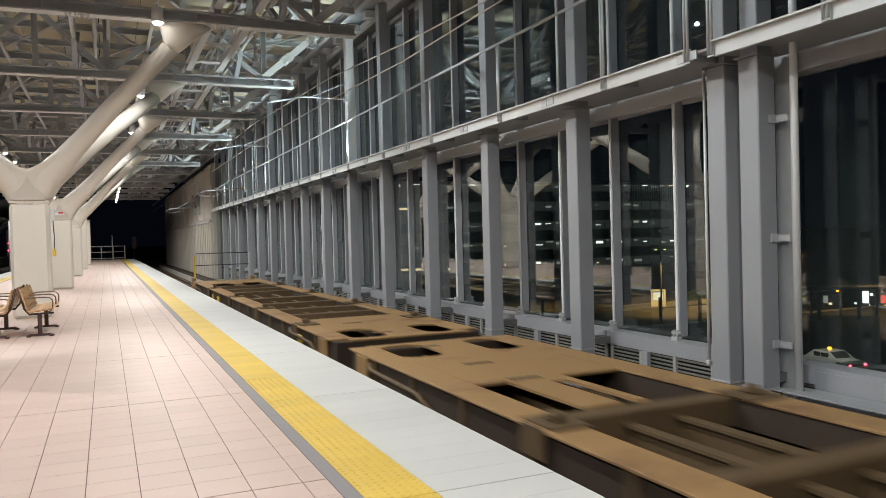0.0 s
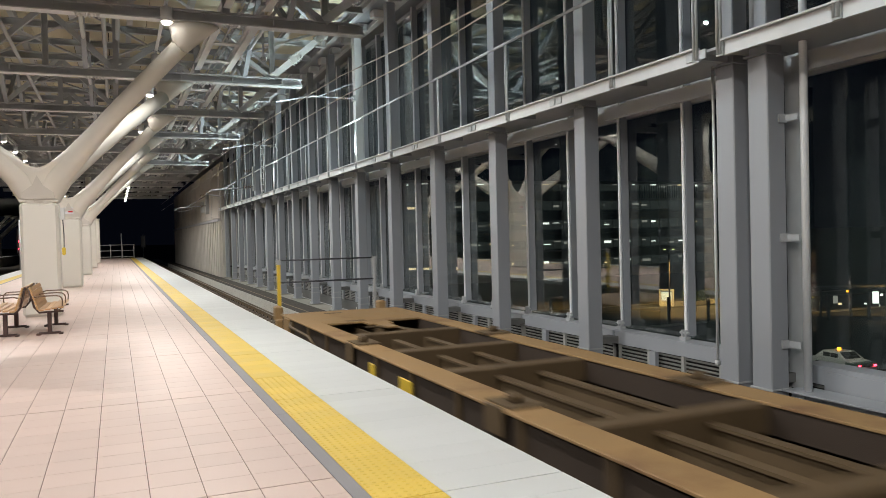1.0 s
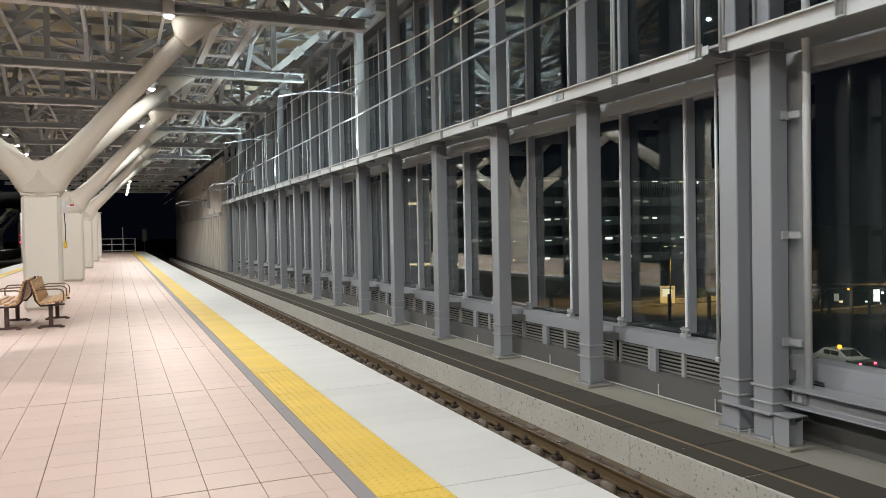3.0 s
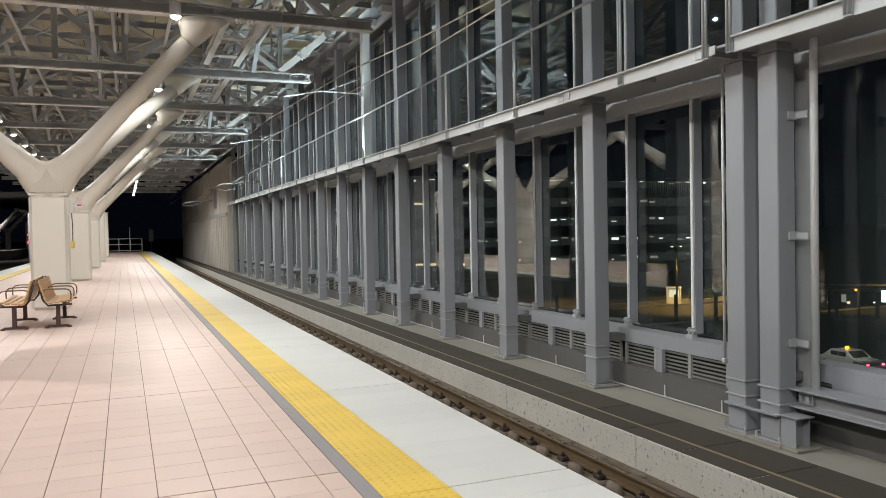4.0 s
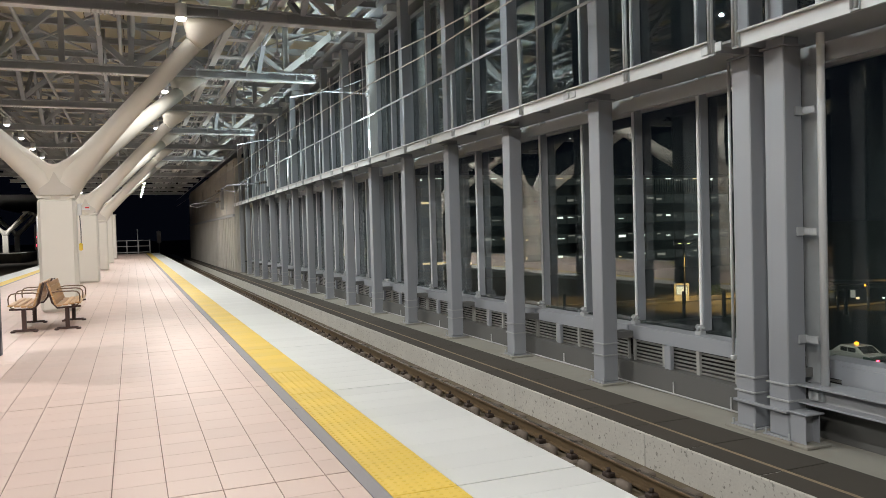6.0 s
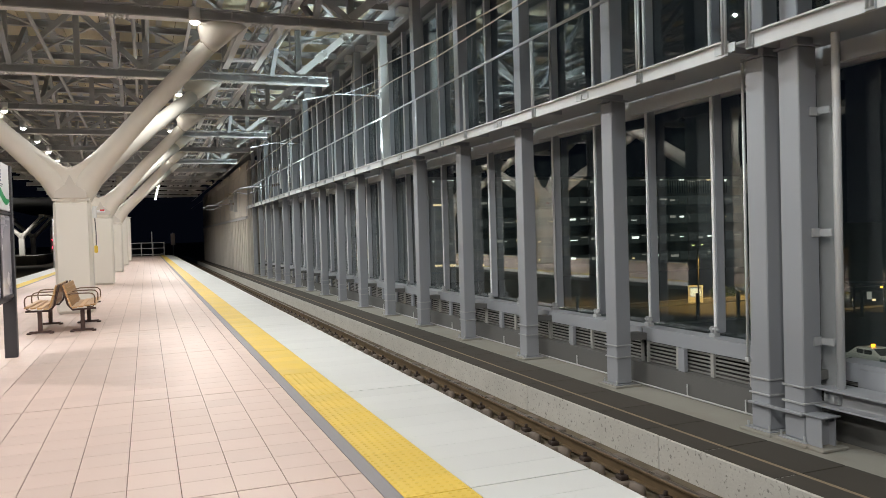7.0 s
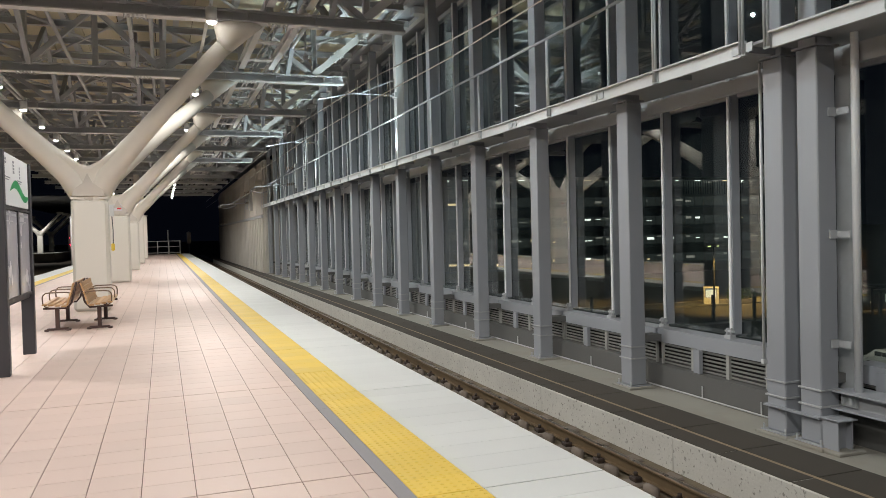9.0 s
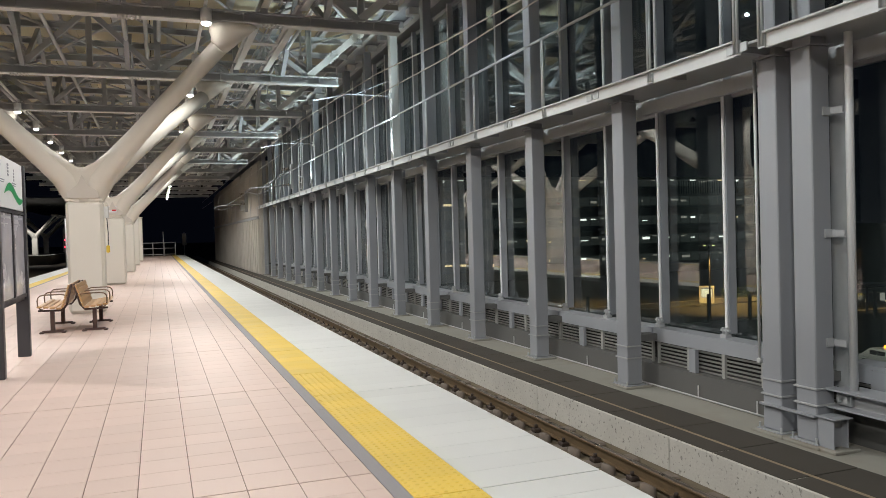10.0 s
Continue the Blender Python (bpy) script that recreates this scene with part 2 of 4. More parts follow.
def hbeam(bm, a, b, w, h, tf=0.025, tw=0.015):
    """An H-section bar: two flanges and a web."""
    a, b = Vector(a), Vector(b)
    d = (b - a).normalized()
    s = d.cross(Vector((0, 0, 1)))
    if s.length < 1e-4:
        s = Vector((1, 0, 0))
    s.normalize()
    t = s.cross(d)
    for k in (-1, 1):
        o = t * k * (h / 2 - tf / 2)
        beam(bm, a + o, b + o, w, tf)
    beam(bm, a, b, tw, h - 2 * tf)


def channel(bm, x0, x1, y0, y1, z0, z1, t=0.024):
    """A C-section along y, open towards +x, as one closed shape."""
    prof = [(x0, z0), (x1, z0), (x1, z0 + t), (x0 + t, z0 + t), (x0 + t, z1 - t), (x1, z1 - t), (x1, z1), (x0, z1)]
    e = [[bm.verts.new((x, y, z)) for x, z in prof] for y in (y0, y1)]
    for i in range(8):
        bm.faces.new((e[0][i], e[0][(i + 1) % 8], e[1][(i + 1) % 8], e[1][i]))
    for q in e:
        bm.faces.new((q[0], q[1], q[2], q[3]))
        bm.faces.new((q[0], q[3], q[4], q[7]))
        bm.faces.new((q[4], q[5], q[6], q[7]))


def mesh_of(name, bm, mat):
    bmesh.ops.recalc_face_normals(bm, faces=bm.faces)
    me = bpy.data.meshes.new(name)
    bm.to_mesh(me)
    bm.free()
    me.materials.append(mat)
    return me


def part(name, bm, mat, parent=None, label=""):
    ob = new(name, mesh_of(name, bm, mat))
    ob.parent = parent
    if label:
        ob["label"] = label
    return ob


def boxes(name, mat, parent, rows, bevel=0.0, label=""):
    bm = bmesh.new()
    for r in rows:
        box(bm, *r, bevel=bevel)
    return part(name, bm, mat, parent, label)


def thing(name, label, category, group="", kind="", at=(0, 0, 0)):
    ob = new(name)
    ob.location = at
    ob.empty_display_size = 0.2
    return tagged(ob, label, category, group, kind)


def put(name, me, parent, x, y, z):
    ob = new(name, me)
    ob.parent = parent
    ob.location = (x, y, z)
    return ob


def struct(name, mat, rows, label, category, bevel=0.0):
    return tagged(boxes(name, mat, None, rows, bevel), label, category, kind="structure")


Y0, Y1 = -45.0, 82.0          # length of the platform
MID = -1.43                   # its centre line
TRACK = 4.24                  # centre line of the track
RAIL_Z = -1.08

# ---- large structure ----
ground = struct("ground", DARK_GROUND, [(-2500, 2500, -2500, 2500, -7.4, -7.0)], "dark night-time asphalt ground and street far below", "ground")
platform = struct("platform", GROUT, [(-5.36, 2.44, Y0, Y1, -1.30, -0.006)], "station platform with pink tiles and pale edge slabs", "platform")
boxes("platform_face", CONCRETE, platform, [(2.44, 2.47, Y0, Y1, -1.3, -0.10), (-5.39, -5.36, Y0, Y1, -1.3, -0.10)])
boxes("platform_core", CONCRETE, platform, [(-4.9, 2.0, Y0, Y1, -7.0, -1.3)])
bed = struct("track_bed", BED, [(2.3, 5.5, -140, 160, -1.75, -1.27)], "brown stained concrete slab under the rails", "track bed")
struct("track_bed", BED, [(-24, -5.2, -140, 175, -1.75, -1.26)], "dark track bed beyond the platform", "track bed")
viaduct = struct("viaduct", CONCRETE, [(2.0, 7.6, -140, 160, -2.6, -1.76), (-9.4, -4.9, -140, 160, -2.6, -1.76), (2.6, 7.2, -140, 160, -7.0, -2.6)], "concrete viaduct slab carrying the tracks", "viaduct")
struct("walkway_curb", CURB, [(5.32, 5.62, y, y + 3.19, -1.3, -0.892) for y in [-44 + 3.2 * i for i in range(42)]], "pale rough concrete kerb beside the track", "kerb", bevel=0.008)
walkway = struct("walkway", LEDGE, [(5.62, 6.92, Y0, 90, -1.76, -0.905)], "concrete maintenance walkway along the glass wall", "walkway")

# ---- platform canopy ----
GIRDER_Y = [3.9 + 5.7 * i for i in range(-7, 14)]
ROOF_Z = 7.65


def roof():
    rows = []
    x = -10.0
    k = 0
    while x < 6.0:
        rows.append((x + 0.01, x + 0.99, Y0, 84, ROOF_Z + 0.012 * (k % 2), ROOF_Z + 0.08))
        x, k = x + 1.0, k + 1
    r = struct("ceiling", ROOF, rows, "cream ribbed roof deck above the steel trusses", "ceiling")
    bm = bmesh.new()
    for x in [-9.4 + 1.42 * i for i in range(12)]:
        hbeam(bm, (x, Y0, ROOF_Z - 0.11), (x, 84, ROOF_Z - 0.11), 0.14, 0.2)
    part("purlins", bm, STEEL_DARK, r)
    bm = bmesh.new()
    for y in GIRDER_Y[3:-1]:
        for o in (1.9, 3.8):
            hbeam(bm, (-9.6, y + o, ROOF_Z - 0.31), (6.05, y + o, ROOF_Z - 0.31), 0.13, 0.18, 0.02, 0.012)
    part("secondary_beams", bm, STEEL_DARK, r)
    bm = bmesh.new()
    for y in GIRDER_Y[3:-1]:
        for x in (-6.1, -3.3, -0.4, 2.5):
            tube(bm, [(x, y + 0.1, ROOF_Z - 0.45), (x + 2.8, y + 5.6, ROOF_Z - 0.45)], 0.035, 6)
            tube(bm, [(x + 2.8, y + 0.1, ROOF_Z - 0.47), (x, y + 5.6, ROOF_Z - 0.47)], 0.035, 6)
    for x, z in ((-2.2, 6.45), (-0.1, 6.62), (0.2, 6.62), (3.0, 6.3)):
        tube(bm, [(x, Y0, z), (x, 83, z)], 0.05, 8)
    part("bracing_rods", bm, STEEL_DARK, r)
    bm = bmesh.new()
    box(bm, 6.92, 7.08, Y0, 84, 7.50, 7.62)
    for i in range(36):
        y = 2.6 + 1.4575 * i
        box(bm, 6.62, 6.92, y - 0.16, y + 0.16, 7.46, 7.66, 0.01)
    part("roof_edge", bm, STEEL_LIGHT, r)
    boxes("eave_panel", STEEL, r, [(6.01, 8.0, Y0, 84, 7.70, 7.76)])
    return r


roof()


def girder():
    g = thing("roof_truss", "dark grey steel roof truss with H-section chords", "truss", "roof trusses")
    z = 5.62
    bm = bmesh.new()
    hbeam(bm, (-7.7, 0, z + 0.128), (4.84, 0, z + 0.128), 0.22, 0.206, 0.03, 0.02)
    for x in [-7.4 + 1.3 * i for i in range(10)]:
        box(bm, x - 0.01, x + 0.01, -0.11, 0.11, z + 0.03, z + 0.2)
    part("bottom_chord", bm, STEEL_DARK, g)
    boxes("bottom_flange", STEEL_LIGHT, g, [(-7.7, 4.84, -0.12, 0.12, z, z + 0.025)])
    bm = bmesh.new()
    hbeam(bm, (-9.6, 0, ROOF_Z - 0.33), (6.1, 0, ROOF_Z - 0.33), 0.22, 0.22, 0.03, 0.02)
    part("top_chord", bm, STEEL_DARK, g)
    xs = [-7.2, -4.95, -3.0, -1.43, 0.15, 2.1, 4.05]
    top = ROOF_Z - 0.42
    for x in xs:
        bm = bmesh.new()
        hbeam(bm, (x, 0, z + 0.2), (x + 0.001, 0, top), 0.14, 0.14, 0.015, 0.012)
        part("post", bm, STEEL_DARK, g)
    for i, (a, b) in enumerate(zip(xs, xs[1:])):
        m = (a + b) / 2
        bm = bmesh.new()
        beam(bm, (a + 0.05, 0.0, z + 0.22), (b - 0.05, 0.0, top), 0.13, 0.13) if i % 2 == 0 else beam(bm, (b - 0.05, 0.0, z + 0.22), (a + 0.05, 0.0, top), 0.13, 0.13)
        part("diagonal", bm, STEEL_DARK, g)
    for a, b in (((4.02, 0, z + 0.24), (5.66, 0, top + 0.02)), ((-6.88, 0, z + 0.24), (-8.52, 0, top + 0.02))):
        bm = bmesh.new()
        beam(bm, a, b, 0.17, 0.17)
        a, b = Vector(a), Vector(b)
        d = (b - a).normalized()
        side = Vector((-d.z, 0, d.x))
        for f in (0.40, 0.84):
            p = a.lerp(b, f)
            beam(bm, p - d * 0.17 - Vector((0, 0.096, 0)), p + d * 0.17 - Vector((0, 0.096, 0)), 0.012, 0.22)
            for i in range(4):
                for j in (-1, 1):
                    q = p + d * (-0.13 + 0.087 * i) + side * 0.075 * j
                    tube(bm, [q - Vector((0, 0.145, 0)), q - Vector((0, 0.085, 0))], 0.02, 6)
                    q = p + d * (-0.13 + 0.087 * i)
                    tube(bm, [q + side * 0.085 * j, q + side * 0.135 * j], 0.018, 6)
        part("bolted_brace", bm, STEEL_LIGHT, g, "pale bolted brace with splice plates")
    bm = bmesh.new()
    for x0 in (1.25, 2.05, -0.55, -3.2, -4.6):
        for i in range(6):
            for s in (-0.08, 0.08):
                box(bm, x0 + i * 0.075, x0 + i * 0.075 + 0.035, s - 0.018, s + 0.018, z - 0.03, z - 0.001)
    tagged(part("bolts", bm, STEEL_LIGHT, g), kind="stuff")
    return g


g0 = girder()
g0.location = (0, GIRDER_Y[0], 0)
for y in GIRDER_Y[1:]:
    copy_thing(g0, pose(0, y, 0))


def ladder_bay():
    """Twin longitudinal channels with battens between two trusses."""
    t = thing("maintenance_gangway", "pale grey steel gangway of twin channels with battens", "gangway", "gangways under the roof")
    for x in (2.10, 2.85):
        boxes("channel", STEEL_LIGHT, t, [(x - 0.012, x + 0.012, 0.13, 5.57, 5.94, 6.11), (x - 0.075, x + 0.075, 0.13, 5.57, 5.925, 5.94), (x - 0.075, x + 0.075, 0.13, 5.57, 6.11, 6.125)])
    for i in range(3):
        y = 1.0 + 1.8 * i
        boxes("batten", STEEL_LIGHT, t, [(2.18, 2.77, y - 0.12, y + 0.12, 5.945, 5.975)])
    boxes("cable", STEEL_DARK, t, [(2.36, 2.39, 0.14, 5.56, 5.98, 6.01), (2.48, 2.51, 0.14, 5.56, 5.98, 6.01)])
    return t


lb = ladder_bay()
lb.location = (0, GIRDER_Y[0], 0)
for y in GIRDER_Y[1:-1]:
    copy_thing(lb, pose(0, y, 0))
    copy_thing(lb, pose(2 * MID - 4.6, y, 0))


def bracing(y):
    t = thing("longitudinal_brace", "grey steel cross-bracing between roof trusses", "brace", "longitudinal braces", at=(0, y, 0))
    for x in (-0.55, -2.9, 3.3, -5.8):
        bm = bmesh.new()
        beam(bm, (x, 0.1, 5.84), (x, 2.85, ROOF_Z - 0.25), 0.11, 0.11, up=(1, 0, 0))
        part("strut", bm, STEEL, t)
        bm = bmesh.new()
        beam(bm, (x, 5.6, 5.84), (x, 2.85, ROOF_Z - 0.25), 0.11, 0.11, up=(1, 0, 0))
        part("strut", bm, STEEL, t)
    for x in (-0.55, 3.3, -4.4):
        bm = bmesh.new()
        tube(bm, [(x, 0.1, 6.35), (x, 5.6, 6.35)], 0.045, 8)
        part("conduit", bm, STEEL_LIGHT, t)
    return t


br = bracing(GIRDER_Y[0])
for y in GIRDER_Y[1:-1]:
    copy_thing(br, pose(0, y, 0))


def y_column():
    c = thing("branching_column", "cream-painted steel column branching into four tubular arms", "column", "branching platform columns")
    bm = bmesh.new()
    box(bm, -0.36, 0.36, -0.33, 0.33, 0.0, 2.37, 0.06)
    part("shaft", bm, CREAM, c)
    bm = bmesh.new()
    box(bm, -0.365, 0.365, -0.345, 0.345, 2.371, 2.43, 0.012)
    part("cap", bm, CREAM, c)
    for sx in (1, -1):
        for sy in (-1, 1):
            bm = bmesh.new()
            end = Vector((2.69, 2.76 * sy, 5.20))
            pts = [Vector(p) for p in ((0.04, 0.03 * sy, 2.2), (0.09, 0.06 * sy, 2.42), (0.19, 0.14 * sy, 2.66), (0.38, 0.34 * sy, 2.95), (0.71, 0.66 * sy, 3.26), (1.12, 1.10 * sy, 3.67), (1.67, 1.70 * sy, 4.23))] + [end]
            rad = [0.25, 0.275, 0.305, 0.275, 0.226, 0.194, 0.178, 0.168]
            tube(bm, [(p.x * sx, p.y, p.z) for p in pts], rad, 20)
            part("arm", bm, CREAM, c)
            # flared head under the truss
            bm = bmesh.new()
            d = (end - pts[-2]).normalized()
            a = end - d * 0.05
            n = 20
            rings = []
            for k in range(5):
                f = k / 4
                ring = []
                for j in range(n):
                    th = 2 * math.pi * j / n
                    u = Vector((d.z, 0, -d.x)).normalized()
                    w = d.cross(u)
                    low = a + 0.166 * (math.cos(th) * u + math.sin(th) * w)
                    hi = Vector((2.93 + 0.47 * math.cos(th), 2.85 * sy + 0.13 * math.sin(th), 5.615 - 0.05 * abs(math.cos(th)) ** 3))
                    q = low.lerp(hi, f)
                    q.z -= 0.10 * math.sin(math.pi * f) * (0.5 - 0.5 * math.cos(th)) * 0.3
                    ring.append(bm.verts.new((q.x * sx, q.y, q.z)))
                rings.append(ring)
            for r0, r1 in zip(rings, rings[1:]):
                for j in range(n):
                    bm.faces.new((r0[j], r0[(j + 1) % n], r1[(j + 1) % n], r1[j])).smooth = True
            bm.faces.new(rings[-1])
            bm.faces.new(rings[0][::-1])
            part("flared_head", bm, CREAM, c)
    # thin curved plates that close the forks, with a house-shaped stiffener below
    zs = [2.30, 2.42, 2.66, 2.95, 3.26, 3.67]
    xa = [0.06, 0.09, 0.19, 0.38, 0.71, 1.12]
    ya = [0.34, 0.36, 0.435, 0.55, 0.80, 1.14]
    for sy in (-1, 1):
        bm = bmesh.new()
        n, m = 16, 8
        layers = []
        for off in (0.0, -0.10):
            grid = []
            for i in range(n + 1):
                u = 2 * i / n - 1
                top = 3.05 + 0.55 * abs(u) ** 2.0
                col = []
                for j in range(m + 1):
                    z = 2.36 + (top - 2.36) * j / m
                    x = float(np.interp(z, zs, xa))
                    y = float(np.interp(z, zs, ya)) + off
                    col.append(bm.verts.new((u * x, sy * y, z)))
                grid.append(col)
            layers.append(grid)
        f, k = layers
        for g in (f, k):
            for i in range(n):
                for j in range(m):
                    bm.faces.new((g[i][j], g[i + 1][j], g[i + 1][j + 1], g[i][j + 1])).smooth = True
        for i in range(n):
            for j in (0, m):
                bm.faces.new((f[i][j], f[i + 1][j], k[i + 1][j], k[i][j]))
        for i in (0, n):
            for j in range(m):
                bm.faces.new((f[i][j], f[i][j + 1], k[i][j + 1], k[i][j]))
        part("fork_plate", bm, CREAM, c)
        bm = bmesh.new()
        prof = [(-0.31, 2.432), (0.31, 2.432), (0.29, 2.56), (0.10, 2.70), (0.0, 2.90), (-0.10, 2.70), (-0.29, 2.56)]
        rows = []
        for off in (0.0, -0.12):
            rows.append([bm.verts.new((x, sy * (0.40 + 0.40 * (z - 2.43) + off), z)) for x, z in prof])
        for i in range(7):
            bm.faces.new((rows[0][i], rows[0][(i + 1) % 7], rows[1][(i + 1) % 7], rows[1][i]))
        bm.faces.new(rows[0])
        bm.faces.new(rows[1][::-1])
        part("stiffener_plate", bm, CREAM_GREY, c, "greyer house-shaped stiffener plate")
    bm = bmesh.new()
    box(bm, -0.3, 0.3, -0.28, 0.28, 2.40, 2.80, 0.1)
    part("web", bm, CREAM, c)
    return c


COLUMN_Y = [18.15 + 11.4 * i for i in range(0, 3)]
yc = y_column()
yc.location = (MID, COLUMN_Y[0], 0)
for y in COLUMN_Y[1:]:
    copy_thing(yc, pose(MID, y, 0))


def pillar(y):
    t = thing("platform_pillar", "plain cream-painted square steel pillar on the platform", "pillar", "plain platform pillars", at=(MID, y, 0))
    bm = bmesh.new()
    box(bm, -0.36, 0.36, -0.33, 0.33, 0.0, 3.3, 0.06)
    part("shaft", bm, CREAM, t)
    bm = bmesh.new()
    box(bm, -0.40, 0.40, -0.37, 0.37, 3.301, 3.36, 0.012)
    tube(bm, [(0, 0, 3.36), (0, 0, 5.61)], 0.17, 14)
    part("cap", bm, CREAM, t)


pillar(52.35)
pillar(63.75)


def downlight():
    t = thing("ceiling_downlight", "small cylindrical white downlight, lit", "light", "canopy downlights")
    bm = bmesh.new()
    tube(bm, [(0, 0, 0.0), (0, 0, 0.26)], 0.105, 14)
    part("housing", bm, STRIP, t)
    bm = bmesh.new()
    tube(bm, [(0, 0, -0.055), (0, 0, -0.045), (0, 0, -0.02), (0, 0, -0.002)], [0.03, 0.06, 0.085, 0.092], 14)
    part("lens", bm, LAMP_GLOW, t, "glowing white lens")
    bm = bmesh.new()
    tube(bm, [(0, 0, 0.26), (0, 0, 0.34)], 0.018, 6)
    box(bm, -0.03, 0.03, -0.05, 0.05, 0.33, 0.36)
    part("hanger", bm, STEEL_LIGHT, t)
    return t


dl = downlight()
first = True
# right row: every third fixture is added to go with its fill beam
for lx in LAMP_X:
    for ly in LAMP_Y:
        if first:
            dl.location, first = (lx, ly, LAMP_Z), False
        else:
            copy_thing(dl, pose(lx, ly, LAMP_Z))

tagged(boxes("lighting_rail", STEEL_LIGHT, None, [(lx - 0.03, lx + 0.03, Y0, 83.5, 5.86, 5.91) for lx in LAMP_X]), "long steel rails that carry the downlights", "rail", kind="structure")

# ---- glazed steel wall ----
BAY, WALL_X = 2.915, 6.47
COL_Y = [6.84] + [6.92 + BAY * i for i in range(1, 16)]


def wall_column():
    c = thing("steel_column", "grey painted box-section steel column of the glazed wall", "column", "columns of the glazed wall")
    boxes("lower_shaft", STEEL, c, [(0, 0.255, -0.14, 0.14, -0.86, 3.34)], 0.012)
    boxes("upper_shaft", STEEL, c, [(0.015, 0.24, -0.125, 0.125, 3.36, 7.42)], 0.012)
    boxes("base_plate", LEDGE, c, [(-0.10, 0.36, -0.24, 0.24, -0.905, -0.872)], 0.006)
    boxes("foot_plate", STEEL, c, [(-0.05, 0.31, -0.19, 0.19, -0.872, -0.86)])
    for z in (-0.288, -0.463):
        boxes("collar", STEEL_DARK, c, [(-0.016, 0.271, -0.156, 0.156, z - 0.009, z + 0.009)])
    boxes("cap_plate", STEEL, c, [(-0.03, 0.285, -0.17, 0.17, 3.34, 3.36)])
    for y in (-0.18, 0.18):
        bm = bmesh.new()
        tube(bm, [(-0.03, y * 0.9, -0.862), (-0.03, y * 0.9, -0.80)], 0.013, 6)
        part("anchor_bolt", bm, GALV, c)
    return c


wc = wall_column()
wc.location = (WALL_X, COL_Y[0], 0)
for y in COL_Y[1:5] + COL_Y[6:] + [6.35, 6.35 - BAY, 6.35 - 2 * BAY, 6.35 - 3 * BAY]:
    copy_thing(wc, pose(WALL_X, y, 0))

# the mast among the columns has a paler upper shaft
mast = copy_thing(wc, pose(WALL_X, COL_Y[5], 0))
for o in mast.children:
    if o.name.startswith("upper_shaft"):
        o.data = o.data.copy()
        o.data.materials[0] = STEEL_LIGHT
tagged(mast, "steel column with a paler upper shaft, carrying an overhead line arm", "column", "columns of the glazed wall")

MUL_X = 7.2
MUL_Y = [8.41 + BAY / 2 * k for k in range(-8, 30) if k != -2]
BAYS = [(a, b) for a, b in zip(COL_Y, COL_Y[1:])] + [(6.35 - BAY * (i + 1), 6.35 - BAY * i) for i in range(3)]


def mullion():
    m = thing("window_mullion", "grey steel window mullion, its lit front edge coloured white", "mullion", "mullions of the glazed wall")
    boxes("fin", STEEL, m, [(0.022, 0.155, -0.03, 0.03, 0.0, 7.4)])
    # front face coloured white to carry the light that falls on it
    boxes("front_strip", STRIP, m, [(0.0, 0.022, -0.012, 0.034, 0.0, 7.4)], 0.004)
    boxes("foot_bracket", STEEL_DARK, m, [(-0.07, 0.03, -0.06, 0.06, -0.07, 0.0), (-0.05, 0.0, -0.05, -0.02, 0.0, 0.09), (-0.05, 0.0, 0.02, 0.05, 0.0, 0.09)], 0.006)
    bm = bmesh.new()
    tube(bm, [(-0.025, -0.085, 0.05), (-0.025, 0.085, 0.05)], 0.018, 8)
    part("pin", bm, GALV, m)
    return m


mu = mullion()
first = True
for y in MUL_Y:
    if first:
        mu.location, first = (MUL_X, y, 0), False
    else:
        copy_thing(mu, pose(MUL_X, y, 0))


def glazing():
    g = MUL_X + 0.165
    w = tagged(boxes("window_1", STEEL_DARK, None, [(g - 0.03, g + 0.05, MUL_Y[0], MUL_Y[-1], 3.2, 3.62), (g - 0.03, g + 0.05, MUL_Y[0], MUL_Y[-1], -0.13, -0.09), (g - 0.03, g + 0.05, MUL_Y[0], MUL_Y[-1], 7.32, 7.42)]), "tall glazed screen wall with reflective panes", "window", kind="structure")
    for a, b in zip(MUL_Y, MUL_Y[1:]):
        for z0, z1 in ((-0.09, 3.2), (3.62, 7.32)):
            bm = bmesh.new()
            box(bm, g, g + 0.012, a + 0.004, b - 0.004, z0, z1)
            p = part("pane", bm, GLASS, w)
            p.visible_shadow = False
    return w


glazing()


def girts():
    for i, (a, b) in enumerate(BAYS):
        t = thing("wall_girt", "grey steel channel girt between wall columns", "girt", "girts of the glazed wall")
        bm = bmesh.new()
        channel(bm, 7.02, 7.32, a + 0.02, b - 0.02, -0.25, -0.05)
        part("sill_channel", bm, STEEL, t)
        boxes("bracket", LOW_WALL, t, [(6.72, 7.02, a + 0.02, a + 0.12, -0.23, -0.13)])
        boxes("bracket", LOW_WALL, t, [(6.72, 7.02, b - 0.12, b - 0.02, -0.23, -0.13)])
        bm = bmesh.new()
        channel(bm, 6.82, 6.90, a + 0.145, b - 0.145, 3.14, 3.32, 0.015)
        part("head_channel", bm, STEEL_DARK, t)


girts()


def louvre(a, b):
    t = thing("ventilation_louvre", "pale metal louvre above the low wall", "louvre", "louvres of the glazed wall")
    y = a + 0.02
    while y < b - 0.4:
        y2 = min(y + 0.72, b)
        for q in (y, y2 - 0.03):
            boxes("frame", LOUVRE, t, [(7.035, 7.075, q, q + 0.03, -0.577, -0.252)])
        for k in range(6):
            z = -0.56 + 0.053 * k
            bm = bmesh.new()
            beam(bm, (7.06, y + 0.03, z + 0.012), (7.06, y2 - 0.03, z + 0.012), 0.004, 0.034, up=(-0.6, 0, 1))
            part("slat", bm, LOUVRE, t)
